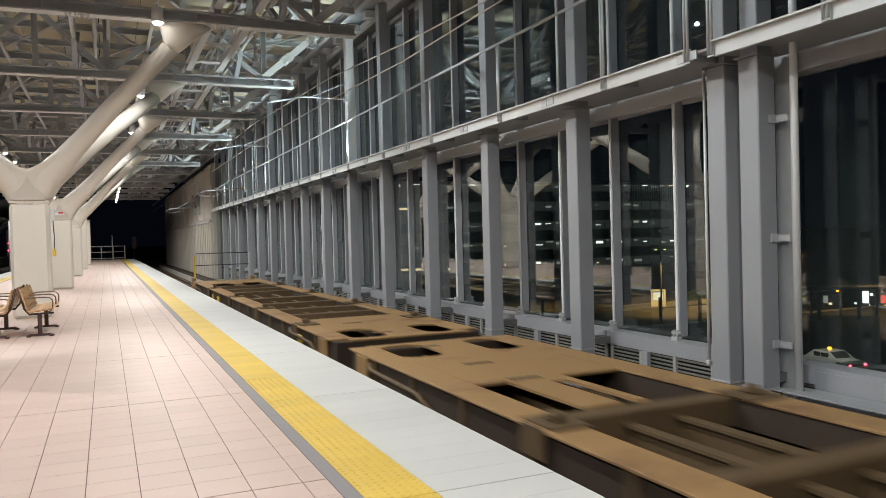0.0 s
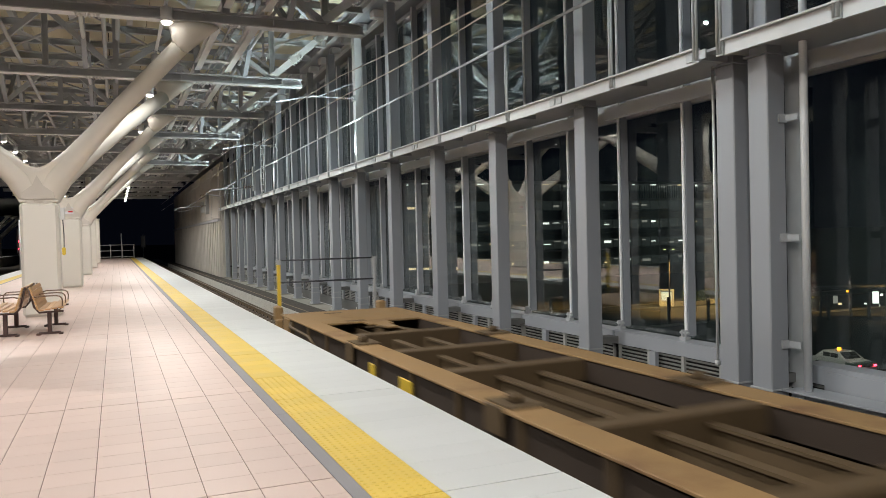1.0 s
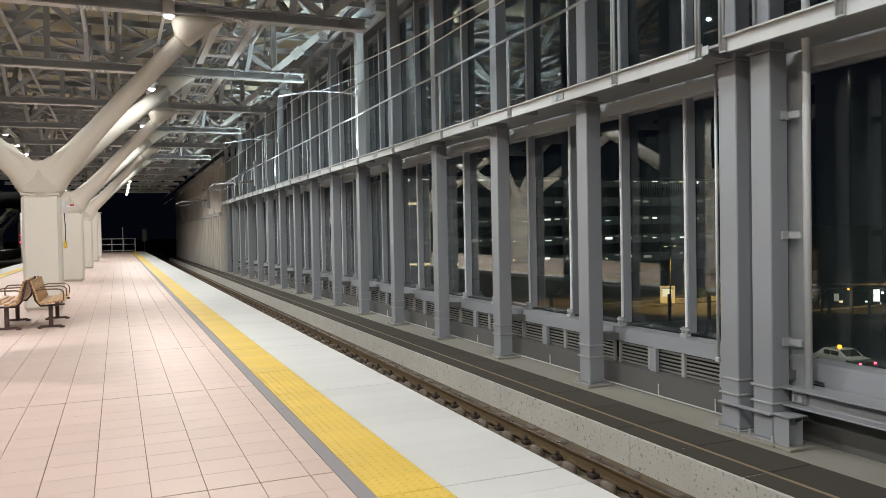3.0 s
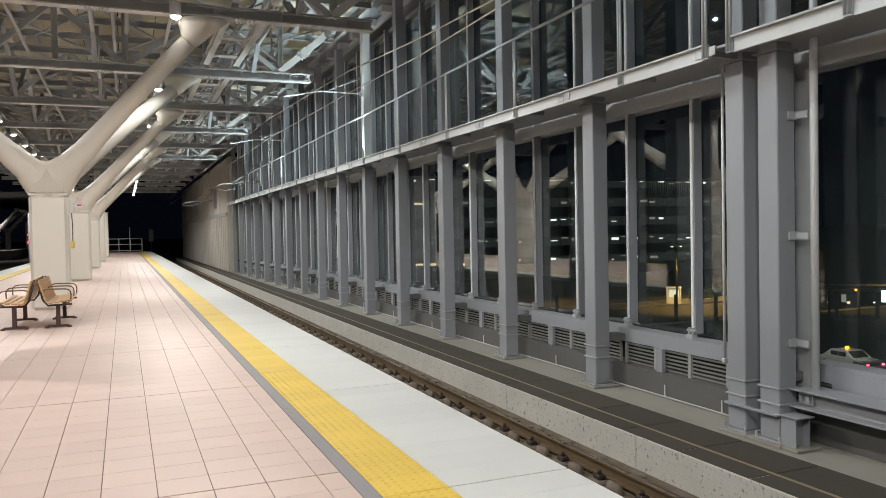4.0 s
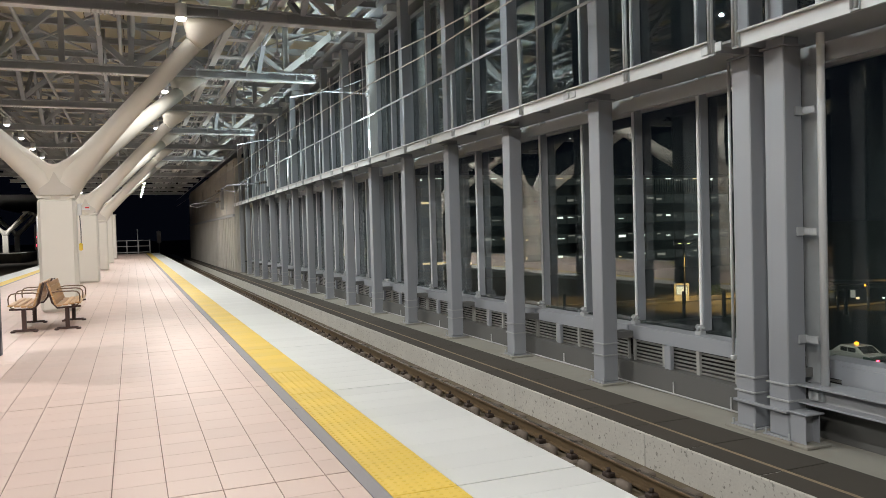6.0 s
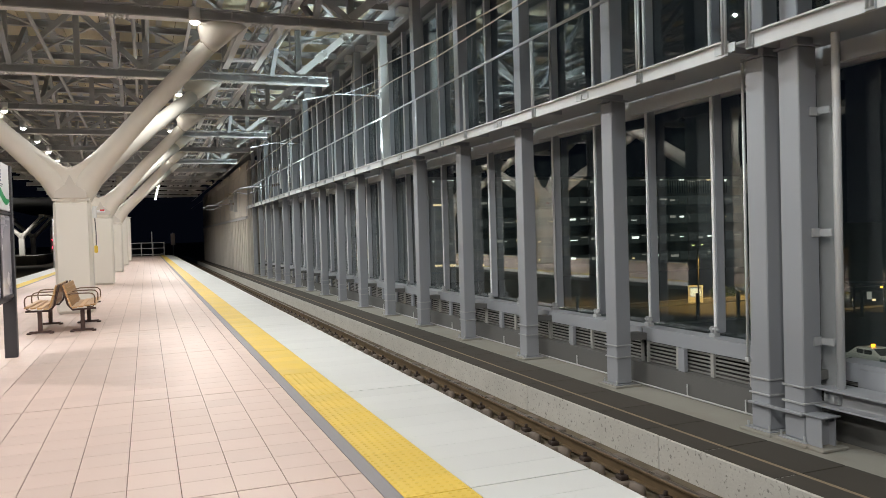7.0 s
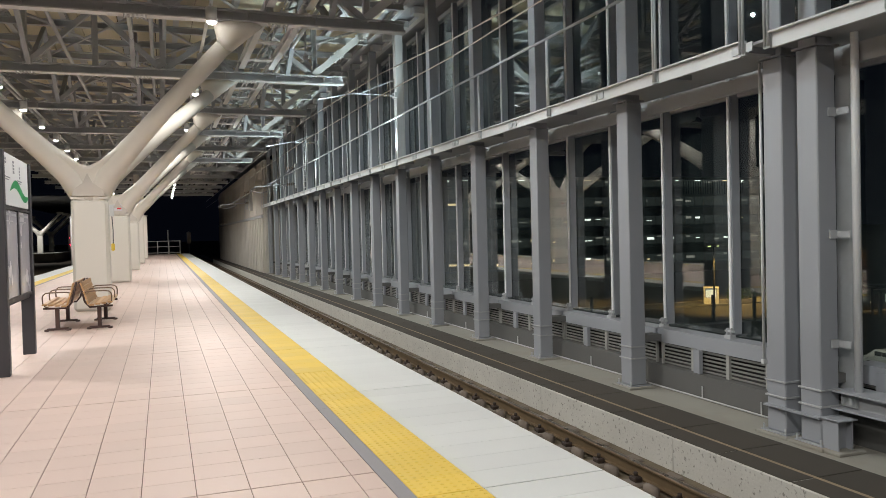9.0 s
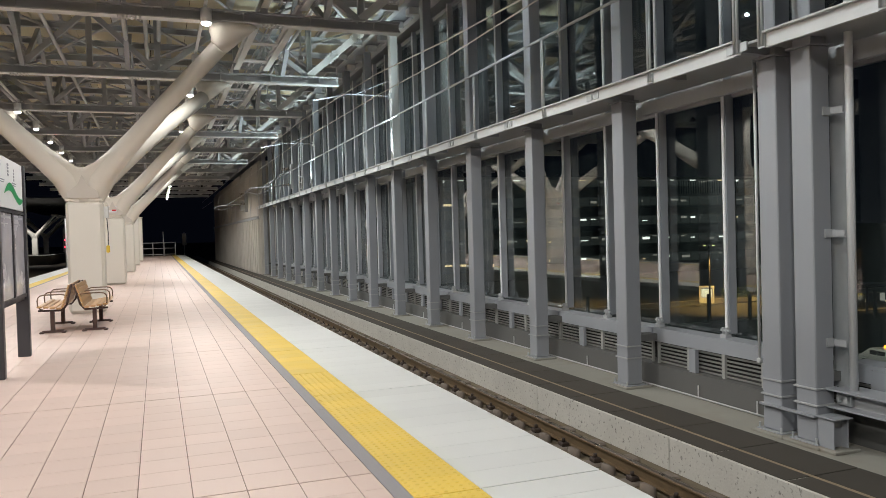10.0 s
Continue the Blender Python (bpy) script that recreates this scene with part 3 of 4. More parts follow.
        y = y2
    return t


for a, b in BAYS:
    louvre(a, b)
low = struct("wall_low", LOW_WALL, [(6.93, 7.5, -3, 51, -1.7, -0.578)], "low dark grey wall under the louvres", "wall")
boxes("stub", STEEL, low, [(6.97, 7.03, y + f, y + f + 0.13, -0.577, -0.252) for y in COL_Y[:-1] for f in (0.55, 1.95)])
# black sheet added as the shade seen between the slats
struct("wall_vent_back", BLACK, [(7.30, 7.34, -3, 51, -0.575, -0.26)], "added black sheet for the shade behind the louvres", "wall")


def catwalk():
    c = tagged(boxes("catwalk", STEEL_LIGHT, None, [(6.08, 6.12, 6.86, 50, 3.34, 3.51), (6.03, 6.08, 6.86, 50, 3.49, 3.51), (6.08, 6.12, -3, 6.42, 3.34, 3.51), (6.03, 6.08, -3, 6.42, 3.49, 3.51)]), "pale steel catwalk channel along the glazed wall", "catwalk", kind="structure")
    boxes("grating", STEEL_DARK, c, [(6.12, 7.16, -3, 50, 3.44, 3.47)])
    boxes("bearer", STEEL, c, [(6.12, 6.5, y - 0.05, y + 0.05, 3.37, 3.44) for y in [COL_Y[0] + BAY / 2 * i for i in range(30)]])
    boxes("splice_plate", GALV, c, [(6.062, 6.08, y - 0.16, y - 0.02, 3.37, 3.47) for y in COL_Y] + [(6.062, 6.08, y + 0.02, y + 0.16, 3.37, 3.47) for y in COL_Y])
    for y in [8.42 + BAY * i for i in range(15)] + [6.46, 6.83, 5.0]:
        bm = bmesh.new()
        box(bm, 6.055, 6.08, y - 0.05, y + 0.05, 3.34, 3.5)
        tube(bm, [(6.05, y - 0.025, 3.36), (6.05, y - 0.025, 4.62)], 0.017, 8)
        tube(bm, [(6.05, y + 0.025, 3.36), (6.05, y + 0.025, 4.62)], 0.017, 8)
        part("railing_post", bm, GALV, c)
    bm = bmesh.new()
    tube(bm, [(6.05, 6.83, 4.63), (6.05, 50, 4.63)], 0.024, 8)
    tube(bm, [(6.05, -3, 4.63), (6.05, 6.46, 4.63)], 0.024, 8)
    part("handrail", bm, GALV, c)
    for y in (33.6,):
        bm = bmesh.new()
        for s in (-0.28, 0.28):
            tube(bm, [(5.95, y + s, 3.5), (5.95, y + s, 5.6)], 0.03, 8)
        for k in range(8):
            tube(bm, [(5.95, y - 0.28, 3.6 + 0.26 * k), (5.95, y + 0.28, 3.6 + 0.26 * k)], 0.015, 6)
        part("ladder", bm, GALV, c)
    return c


catwalk()


def downpipe():
    t = thing("downpipe", "pale grey round steel downpipe with wall brackets", "pipe")
    bm = bmesh.new()
    tube(bm, [(6.765, 6.0, -0.31), (6.765, 6.0, 7.1)], 0.042, 16)
    part("pipe", bm, STRIP, t)
    for z in (0.20, 1.36, 2.65):
        boxes("bracket", STEEL_DARK, t, [(6.61, 6.72, 6.185, 6.208, z - 0.045, z + 0.045), (6.70, 6.712, 6.03, 6.185, z - 0.035, z + 0.035)])
    boxes("backing_channel", GALV, t, [(6.84, 6.90, 6.12, 6.32, -0.3, 3.2)])


downpipe()


def low_rails():
    t = thing("wall_rail", "grey steel double rail on stub posts", "rail")
    boxes("top_flange", STEEL, t, [(6.59, 6.95, -3, 6.2, -0.302, -0.284)], 0.003)
    boxes("bottom_flange", STEEL, t, [(6.59, 6.95, -3, 6.2, -0.485, -0.466)], 0.003)
    boxes("web", STEEL_DARK, t, [(6.74, 6.76, -3, 6.2, -0.466, -0.302)])
    boxes("shelf_plate", STEEL, t, [(6.41, 6.467, 6.195, 6.98, -0.585, -0.56), (6.43, 6.68, 5.94, 6.19, -0.566, -0.55)], 0.003)
    boxes("stub_post", STEEL, t, [(6.454, 6.47, 5.98, 6.18, -0.873, -0.566), (6.64, 6.656, 5.98, 6.18, -0.873, -0.566), (6.47, 6.64, 6.06, 6.075, -0.873, -0.566)])
    boxes("base_plate", LEDGE, t, [(6.39, 6.74, 5.90, 6.11, -0.905, -0.873)], 0.006)
    boxes("joint_plate", GALV, t, [(6.70, 6.74, 5.98, 6.16, -0.45, -0.32), (6.66, 6.70, 6.0, 6.03, -0.42, -0.35), (6.66, 6.70, 6.10, 6.13, -0.42, -0.35)])


def conduit():
    t = thing("wall_conduit", "thin pale conduit along the foot of the low wall", "conduit")
    bm = bmesh.new()
    tube(bm, [(6.905, 6.6, -0.885), (6.905, 50, -0.885)], 0.012, 8)
    part("pipe", bm, STEEL_LIGHT, t)
    for i in range(30):
        bm = bmesh.new()
        y = 7.55 + BAY / 2 * i - (0.35 if i % 2 else 0.0)
        tube(bm, [(6.905, y, -0.885), (6.905, y, -0.72)], 0.010, 6)
        part("stub", bm, STEEL_LIGHT, t)


def thin_downpipe():
    t = thing("thin_downpipe", "slim white vertical pipe beside a steel column", "pipe")
    bm = bmesh.new()
    tube(bm, [(6.80, 7.375, -0.15), (6.80, 7.375, 3.42)], 0.018, 10)
    part("pipe", bm, STRIP, t)
    boxes("foot", STEEL_LIGHT, t, [(6.77, 6.83, 7.345, 7.405, -0.21, -0.15)], 0.008)
    boxes("bracket", STEEL, t, [(6.79, 7.03, 7.365, 7.385, -0.19, -0.17)])


conduit()
thin_downpipe()


low_rails()
struct("wall_panel_low", STEEL, [(7.0, 7.06, -3, 6.0, -0.34, -0.10)], "grey steel infill panel below the glass", "panel")

# far panel wall
wall_far = struct("wall_far", WALL_PANEL, [(6.32, 6.6, 51.06, 92, -0.9, 6.5)], "beige ribbed noise wall beyond the glazing", "wall")
for i in range(40):
    y = 51.1 + 1.02 * i
    boxes("pilaster", WALL_PANEL, wall_far, [(6.14, 6.32, y, y + 0.5, -0.88, 2.72)], 0.015)
for i in range(11):
    y = 51.1 + 3.75 * i
    boxes("panel", WALL_PANEL, wall_far, [(6.22, 6.32, y, y + 3.55, 2.95, 6.25 + 0.2 * (i % 2))], 0.02)
    boxes("panel_frame", STEEL_DARK, wall_far, [(6.205, 6.22, y + 0.5, y + 0.56, 3.0, 5.6)])
boxes("duct", STEEL_DARK, wall_far, [(6.1, 6.24, 51.06, 92, 2.74, 2.90)])
boxes("switch_box", STEEL_DARK, wall_far, [(6.0, 6.22, 57.0, 57.5, 3.4, 4.6), (6.0, 6.22, 60.0, 60.3, 3.6, 4.4)])
struct("wall_end", WALL_PANEL, [(6.3, 7.5, 50.86, 51.06, -0.9, 6.5)], "beige end return of the noise wall", "wall")


# ---- overhead line ----
def wires():
    t = thing("overhead_wire", "thin overhead contact and messenger wires", "wire")
    for z0, z1, z2, r, nm in ((4.16, 4.16, 4.45, 0.010, "contact_wire"), (4.24, 4.42, 5.05, 0.011, "messenger_wire")):
        bm = bmesh.new()
        pts = [(TRACK, -40, z0), (TRACK, 7.5, z0), (TRACK, 11, z1), (TRACK, 15, (z1 + z2) / 2 - 0.02), (TRACK, 24, z2), (TRACK, 80, z2 + 0.1)]
        tube(bm, pts, r, 6)
        part(nm, bm, CABLE, t)
    return t


wires()


def wire_bracket(y):
    t = thing("overhead_line_bracket", "pale steel wire arm with insulator on a wall column", "bracket", "overhead line brackets", at=(6.46, y, 0))
    bm = bmesh.new()
    tube(bm, [(0, 0, 5.50), (-1.2, 0, 5.51), (-2.22, 0, 5.30)], 0.022, 8)
    part("wire_arm", bm, STEEL, t)
    bm = bmesh.new()
    tube(bm, [(0, 0, 5.95), (-1.0, 0, 5.52)], 0.014, 8)
    part("stay", bm, STEEL, t)
    bm = bmesh.new()
    for k in range(5):
        tube(bm, [(-0.16 - 0.05 * k, 0, 5.5), (-0.175 - 0.05 * k, 0, 5.5)], 0.045, 10)
    part("insulator", bm, RAIL, t)
    boxes("clamp", GALV, t, [(-0.02, 0.03, -0.13, 0.13, 5.42, 5.58)], 0.006)


for y in (COL_Y[5], COL_Y[9]):
    wire_bracket(y)


def cantilever(y, x, z):
    t = thing("wire_cantilever", "tubular overhead line cantilever reaching over the track", "cantilever", "wire cantilevers", at=(0, y, 0))
    bm = bmesh.new()
    tube(bm, [(x, 0, z), (TRACK - 0.1, 0, z - 0.15)], 0.035, 8)
    part("tube_arm", bm, STEEL, t)
    bm = bmesh.new()
    tube(bm, [(x, 0, z + 0.75), (TRACK + 0.5, 0, z - 0.08)], 0.028, 8)
    part("stay", bm, STEEL, t)
    bm = bmesh.new()
    tube(bm, [(TRACK - 0.1, 0, z - 0.15), (TRACK - 0.35, 0.3, z - 0.3), (TRACK + 0.2, 0.3, z - 0.42), (TRACK + 0.9, 0, z - 0.2)], 0.022, 8)
    part("steady_arm", bm, STEEL, t)
    for dz in (0.0, 0.75):
        bm = bmesh.new()
        for k in range(4):
            tube(bm, [(x - 0.1 - 0.09 * k, 0, z + dz - 0.012 * k), (x - 0.13 - 0.09 * k, 0, z + dz - 0.014 * k)], 0.075, 10)
        part("insulator", bm, RAIL, t)
    boxes("mast_plate", STEEL_DARK, t, [(x - 0.02, x + 0.12, -0.12, 0.12, z - 0.2, z + 0.95)], 0.01)


cantilever(36.4, 5.98, 3.95)
cantilever(57.2, 6.1, 4.0)


# fixture added to give each wall fill beam a body
def wall_floodlight(y):
    t = thing("wall_floodlight", "added fill floodlight under the roof aimed at the glazed wall", "light", "wall floodlights", at=(3.36, y, 5.72))
    boxes("body", STEEL_DARK, t, [(-0.09, 0.03, -0.07, 0.07, -0.05, 0.05)], 0.012)
    boxes("lens", FLOOD_GLOW, t, [(0.031, 0.037, -0.05, 0.05, -0.035, 0.035)])
    boxes("hanger", STEEL_DARK, t, [(-0.05, -0.01, -0.02, 0.02, 0.07, 1.75)])


for y in WALL_FILL_Y:
    wall_floodlight(y)


def roof_uplight(y):
    t = thing("roof_uplight", "small floodlight on the catwalk aimed at the roof", "light", "roof uplights", at=(6.38, y, 3.47))
    boxes("foot", STEEL_DARK, t, [(-0.06, 0.08, -0.1, 0.1, 0.0, 0.05)], 0.01)
    boxes("body", STEEL_DARK, t, [(-0.05, 0.07, -0.13, 0.13, 0.05, 0.125)], 0.012)
    boxes("lens", FLOOD_GLOW, t, [(-0.04, 0.06, -0.11, 0.11, 0.126, 0.132)])


for y in UPLIGHT_Y:
    roof_uplight(y)


# ---- track ----
def rail_profile(bm, x, y0, y1):
    box(bm, x - 0.061, x + 0.061, y0, y1, RAIL_Z - 0.153, RAIL_Z - 0.135)
    box(bm, x - 0.008, x + 0.008, y0, y1, RAIL_Z - 0.135, RAIL_Z - 0.035)
    box(bm, x - 0.032, x + 0.032, y0, y1, RAIL_Z - 0.035, RAIL_Z - 0.003, 0.006)


def track(cx):
    t = thing("railway_track", "rusty narrow-gauge rails on concrete sleepers", "track", "railway tracks", kind="structure")
    for s in (-0.566, 0.566):
        bm = bmesh.new()
        rail_profile(bm, cx + s, -138, 158)
        r = part("rail", bm, RAIL, t)
        boxes("running_surface", RAIL_HEAD, r, [(cx + s - 0.026, cx + s + 0.026, -138, 158, RAIL_Z - 0.003, RAIL_Z)])
    return t


tr = track(TRACK)
track(2 * MID - TRACK)
bm = bmesh.new()
box(bm, -1.0, 1.0, -0.12, 0.12, -1.33, RAIL_Z - 0.155, 0.02)
sleeper_me = mesh_of("sleeper", bm, SLEEPER)
bm = bmesh.new()
for s in (-0.566, 0.566):
    for k in (-1, 1):
        x = s + k * 0.115
        box(bm, x - 0.05, x + 0.05, -0.06, 0.06, RAIL_Z - 0.155, RAIL_Z - 0.10, 0.012)
        tube(bm, [(x, 0, RAIL_Z - 0.1), (x, 0, RAIL_Z - 0.055)], 0.022, 8)
clip_me = mesh_of("rail_clip", bm, CLIP)
bm = bmesh.new()
for s_ in (-0.566, 0.566):
    tube(bm, [(s_ - 0.17, 0.30, -1.30), (s_ - 0.17, 0.33, -1.215), (s_ - 0.17, 0.45, -1.215), (s_ - 0.17, 0.48, -1.30)], [0.03, 0.06, 0.06, 0.03], 8)
lump_me = mesh_of("bed_lump", bm, SLEEPER)
for i in range(150):
    y = -9.4 + 0.745 * i
    sl = put("sleeper", sleeper_me, tr, TRACK, y, 0)
    put("rail_clip", clip_me, sl, 0, 0, 0)
    put("bed_lump", lump_me, sl, 0, 0, 0)
# walkway strips
sx = thing("trough_cover", "dark cable trough covers on the walkway", "cover", kind="structure")
bm = bmesh.new()
box(bm, 0, 0.285, 0, 0.985, -0.905, -0.886, 0.004)
cov_a = mesh_of("cover", bm, COVER)
bm = bmesh.new()
box(bm, 0, 0.55, 0, 0.985, -0.905, -0.886, 0.004)
cov_b = mesh_of("cover", bm, COVER)
for i in range(100):
    put("cover", cov_a, sx, 5.345, 0.5 + i, 0)
    put("cover", cov_b, sx, 5.682, 0.5 + i, 0)
boxes("joint_strip", JOINT, sx, [(5.634, 5.678, 0.5, 100, -0.905, -0.888)])


# ---- freight wagons ----
def wagon(rear_rail, rounded_rear, rounded_front, length=20.1):
    """Container flat wagon; its rear end is at y = 0 and its front at y = -length."""
    w = thing("flat_wagon", "rust-brown empty container flat wagon with open frame", "wagon", "moving freight wagons")
    L, W, zt = length, 1.235, -0.03
    for s in (-1, 1):
        x0, x1 = (W - 0.36, W) if s > 0 else (-W, -W + 0.36)
        boxes("side_flange", RUST, w, [(x0, x1, -L + 0.24, -0.05, zt - 0.03, zt)], 0.006)
        xw = s * (W - 0.06)
        boxes("side_sill", RUST_SHADED, w, [(xw - 0.012, xw + 0.012, -L + 0.3, -0.3, zt - 0.42, zt - 0.03), (xw - 0.09, xw + 0.09, -L + 2.5, -2.5, zt - 0.45, zt - 0.42)])
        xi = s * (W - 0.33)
        boxes("inner_sill", RUST_SHADED, w, [(xi - 0.01, xi + 0.01, -L + 2.2, -2.2, zt - 0.28, zt - 0.03)])
        boxes("centre_sill", RUST_DIMMED, w, [(s * 0.27 - 0.055, s * 0.27 + 0.055, -L + 4.3, -4.2, zt - 0.13, zt - 0.10), (s * 0.27 - 0.012, s * 0.27 + 0.012, -L + 0.4, -0.4, zt - 0.55, zt - 0.13)])
    # end plates with openings, built round the holes
    for end, rounded in ((0, rounded_rear), (1, rounded_front)):
        bm = bmesh.new()
        def strip(x0, x1, a, b):
            if end:
                a, b = L - b, L - a
            box(bm, x0, x1, -b, -a, zt - 0.028, zt - 0.001)
        xi = W - 0.36
        if rounded:
            strip(-xi - 0.1, xi + 0.1, 0.0, 0.16)
            strip(-xi, xi, 1.3, 3.25)
            strip(-0.28, 0.36, 0.16, 1.3)
            for s in (-1, 1):
                for c in ((0.16, 1), (1.3, -1)):
                    for q in range(4):
                        o = 0.18 * (1 - math.sin(math.pi / 2 * (q + 0.5) / 4))
                        d = 0.045 * q
                        a, b = sorted((c[0] + c[1] * d, c[0] + c[1] * (d + 0.045)))
                        for xe, sg in ((xi, -1), (0.28 if s < 0 else 0.36, 1)):
                            strip(*sorted((s * xe, s * (xe + sg * o))), a, b)
            if not rear_rail:
                strip(-0.52, -0.12, 3.25, 4.65)
                strip(0.06, 0.16, 3.25, 4.65)
                strip(-0.12, 0.06, 3.25, 3.5)
        else:
            strip(-xi, xi, 0.0, 2.3)
            strip(-0.22, 0.22, 2.3, 2.75)
            strip(-0.12, 0.12, 2.75, 3.3)
        part("deck_plate", bm, RUST, w)
    cross = [3.95, 5.9, 7.6, 10.4, 12.3, 14.0, 15.4] if rear_rail else [4.8, 6.6, 8.6, 10.8, 12.8, 14.4, 15.3]
    for u in cross:
        boxes("cross_beam", RUST_DIMMED, w, [(-W + 0.34, W - 0.34, -u - 0.13, -u + 0.13, zt - 0.27, zt - 0.015)], 0.01)
    for u in (5.0, 9.5, 13.6, L - 2.5):
        for s in (-1, 1):
            bm = bmesh.new()
            box(bm, s * (W - 0.22) - 0.17, s * (W - 0.22) + 0.17, -u - 0.24, -u + 0.24, zt, zt + 0.02)
            box(bm, s * (W - 0.2) - 0.06, s * (W - 0.2) + 0.06, -u - 0.07, -u + 0.07, zt + 0.02, zt + 0.10, 0.02)
            box(bm, *sorted((s * (W - 0.01), s * (W + 0.022))), -u - 0.17, -u + 0.17, zt - 0.24, zt + 0.018, 0.008)
            part("container_lock", bm, RUST_DIMMED, w)
    for u in (0.5, 2.1, 3.2, L - 0.6, L - 2.2):
        boxes("chequer_wear", RUST_DIMMED, w, [(-0.45, -0.1, -u - 0.06, -u + 0.06, zt, zt + 0.004)])
    if not rounded_rear:
        bm = bmesh.new()
        beam(bm, (0.05, -2.5, zt - 0.10), (0.30, -3.6, zt - 0.10), 0.16, 0.1)
        box(bm, -0.1, 0.32, -3.1, -2.5, zt - 0.18, zt - 0.06, 0.03)
        part("pivot_housing", bm, RUST_DIMMED, w)
    # deeper framing that shows through the openings, its rust darkened as shade
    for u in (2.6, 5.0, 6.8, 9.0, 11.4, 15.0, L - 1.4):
        boxes("lower_cross_beam", RUST_SHADED, w, [(-W + 0.1, W - 0.1, -u - 0.06, -u + 0.06, zt - 0.55, zt - 0.38)])
    for k, x in enumerate((-0.55, 0.5, 0.62)):
        bm = bmesh.new()
        tube(bm, [(x, -L + 2.6, zt - 0.3), (x, -2.4, zt - 0.3)], 0.025, 6)
        part("brake_pipe", bm, RUST_DIMMED, w)
    bm = bmesh.new()
    tube(bm, [(0.0, -8.2, zt - 0.45), (0.0, -9.4, zt - 0.45)], 0.2, 14)
    part("air_tank", bm, RUST_SHADED, w)
    # stepped brake lever and yellow plates on the near side
    for u, sc in ((7.3, 0.9), (6.05, 0.5), (L - 2.1, 0.7)) if rear_rail else ((L - 1.2, 0.6),):
        boxes("yellow_plate", WAGON_YELLOW, w, [(-W - 0.02, -W + 0.0, -u - 0.22 * sc, -u + 0.22 * sc, zt - 0.33, zt - 0.12)], 0.01)
    for u0 in (0.9, L - 3.0):
        bm = bmesh.new()
        tube(bm, [(-W + 0.02, -u0, zt - 0.10), (-W - 0.03, -u0 - 0.2, zt - 0.15), (-W - 0.03, -u0 - 1.7, zt - 0.17), (-W + 0.0, -u0 - 2.3, zt - 0.38)], 0.028, 8)
        part("side_pipe", bm, RUST_DIMMED, w)
    for k in range(15):
        u = 1.1 + (L - 2.2) * k / 14
        boxes("stiffener", RUST_DIMMED, w, [(-W + 0.0, -W + 0.045, -u - 0.025, -u + 0.025, zt - 0.40, zt - 0.03)])
    for y0, y1 in ((-0.85, -0.40), (-L + 0.40, -L + 0.85)):
        boxes("corner_bracket", RUST, w, [(-W - 0.014, -W + 0.03, y0, y1, zt - 0.36, zt - 0.031), (-W - 0.05, -W - 0.014, y0 + 0.05, y1 - 0.05, zt - 0.55, zt - 0.30)], 0.006)
    # bogies
    for u in (2.4, L - 2.4):
        b = new("bogie")
        b.parent = w
        b.location = (0, -u, 0)
        for s in (-1, 1):
            boxes("side_frame", RUST_SHADED, b, [(s * 0.84 - 0.06, s * 0.84 + 0.06, -1.15, 1.15, -0.72, -0.55), (s * 0.84 - 0.08, s * 0.84 + 0.08, -0.3, 0.3, -0.85, -0.5)], 0.02)
        boxes("bolster", RUST_SHADED, b, [(-0.9, 0.9, -0.15, 0.15, -0.62, -0.47)], 0.01)
        for yy in (-0.88, 0.88):
            for s in (-1, 1):
                bm = bmesh.new()
                tube(bm, [(s * 0.52, yy, RAIL_Z + 0.43), (s * 0.64, yy, RAIL_Z + 0.43)], 0.428, 24)
                tube(bm, [(s * 0.50, yy, RAIL_Z + 0.43), (s * 0.52, yy, RAIL_Z + 0.43)], 0.455, 24)
                part("wheel", bm, RAIL, b)
            bm = bmesh.new()
            tube(bm, [(-0.86, yy, RAIL_Z + 0.43), (0.86, yy, RAIL_Z + 0.43)], 0.07, 10)
            part("axle", bm, RUST_SHADED, b)
    # couplers and end sills
    for e in (0, 1):
        ye, d = (0, 1) if e == 0 else (-L, -1)
        bm = bmesh.new()
        a, c = sorted((ye, ye + d * 0.62))
        box(bm, -0.07, 0.07, a, c, -0.42, -0.26, 0.02)
        box(bm, -0.15, 0.15, *sorted((ye + d * 0.5, ye + d * 0.72)), -0.47, -0.2, 0.03)
        part("coupler", bm, RUST_SHADED, w)
        boxes("end_sill", RUST_SHADED, w, [(-W + 0.05, W - 0.05, *sorted((ye - d * 0.02, ye - d * 0.3)), zt - 0.45, zt - 0.03)], 0.01)
    if rear_rail:
        r = new("end_railing")
        r.parent = w
        boxes("landing", RUST_DIMMED, r, [(-W + 0.1, W - 0.1, 0.05, 1.0, zt - 0.42, zt - 0.37)])
        for s in (-1, 1):
            boxes("railing_post", WAGON_YELLOW if s < 0 else GALV, r, [(s * (W - 0.17) - 0.036, s * (W - 0.17) + 0.036, 0.865, 0.935, zt - 0.37, 0.93)], 0.006)
            boxes("post_head", GALV, r, [(s * (W - 0.17) - 0.045, s * (W - 0.17) + 0.045, 0.855, 0.945, 0.93, 1.04)], 0.006)
            boxes("step_bracket", RUST, r, [(s * (W - 0.1) - 0.08, s * (W - 0.1) + 0.08, 0.55, 0.85, zt - 0.2, zt + 0.1), (s * (W - 0.1) - 0.09, s * (W - 0.1) + 0.09, 0.3, 0.6, zt - 0.4, zt - 0.15)], 0.03)
        for z in (1.02, 0.55):
            bm = bmesh.new()
            tube(bm, [(-W + 0.17, 0.9, z), (W - 0.17, 0.9, z)], 0.018, 8)
            part("rail_bar", bm, SIGN_DARK, r)
    return w


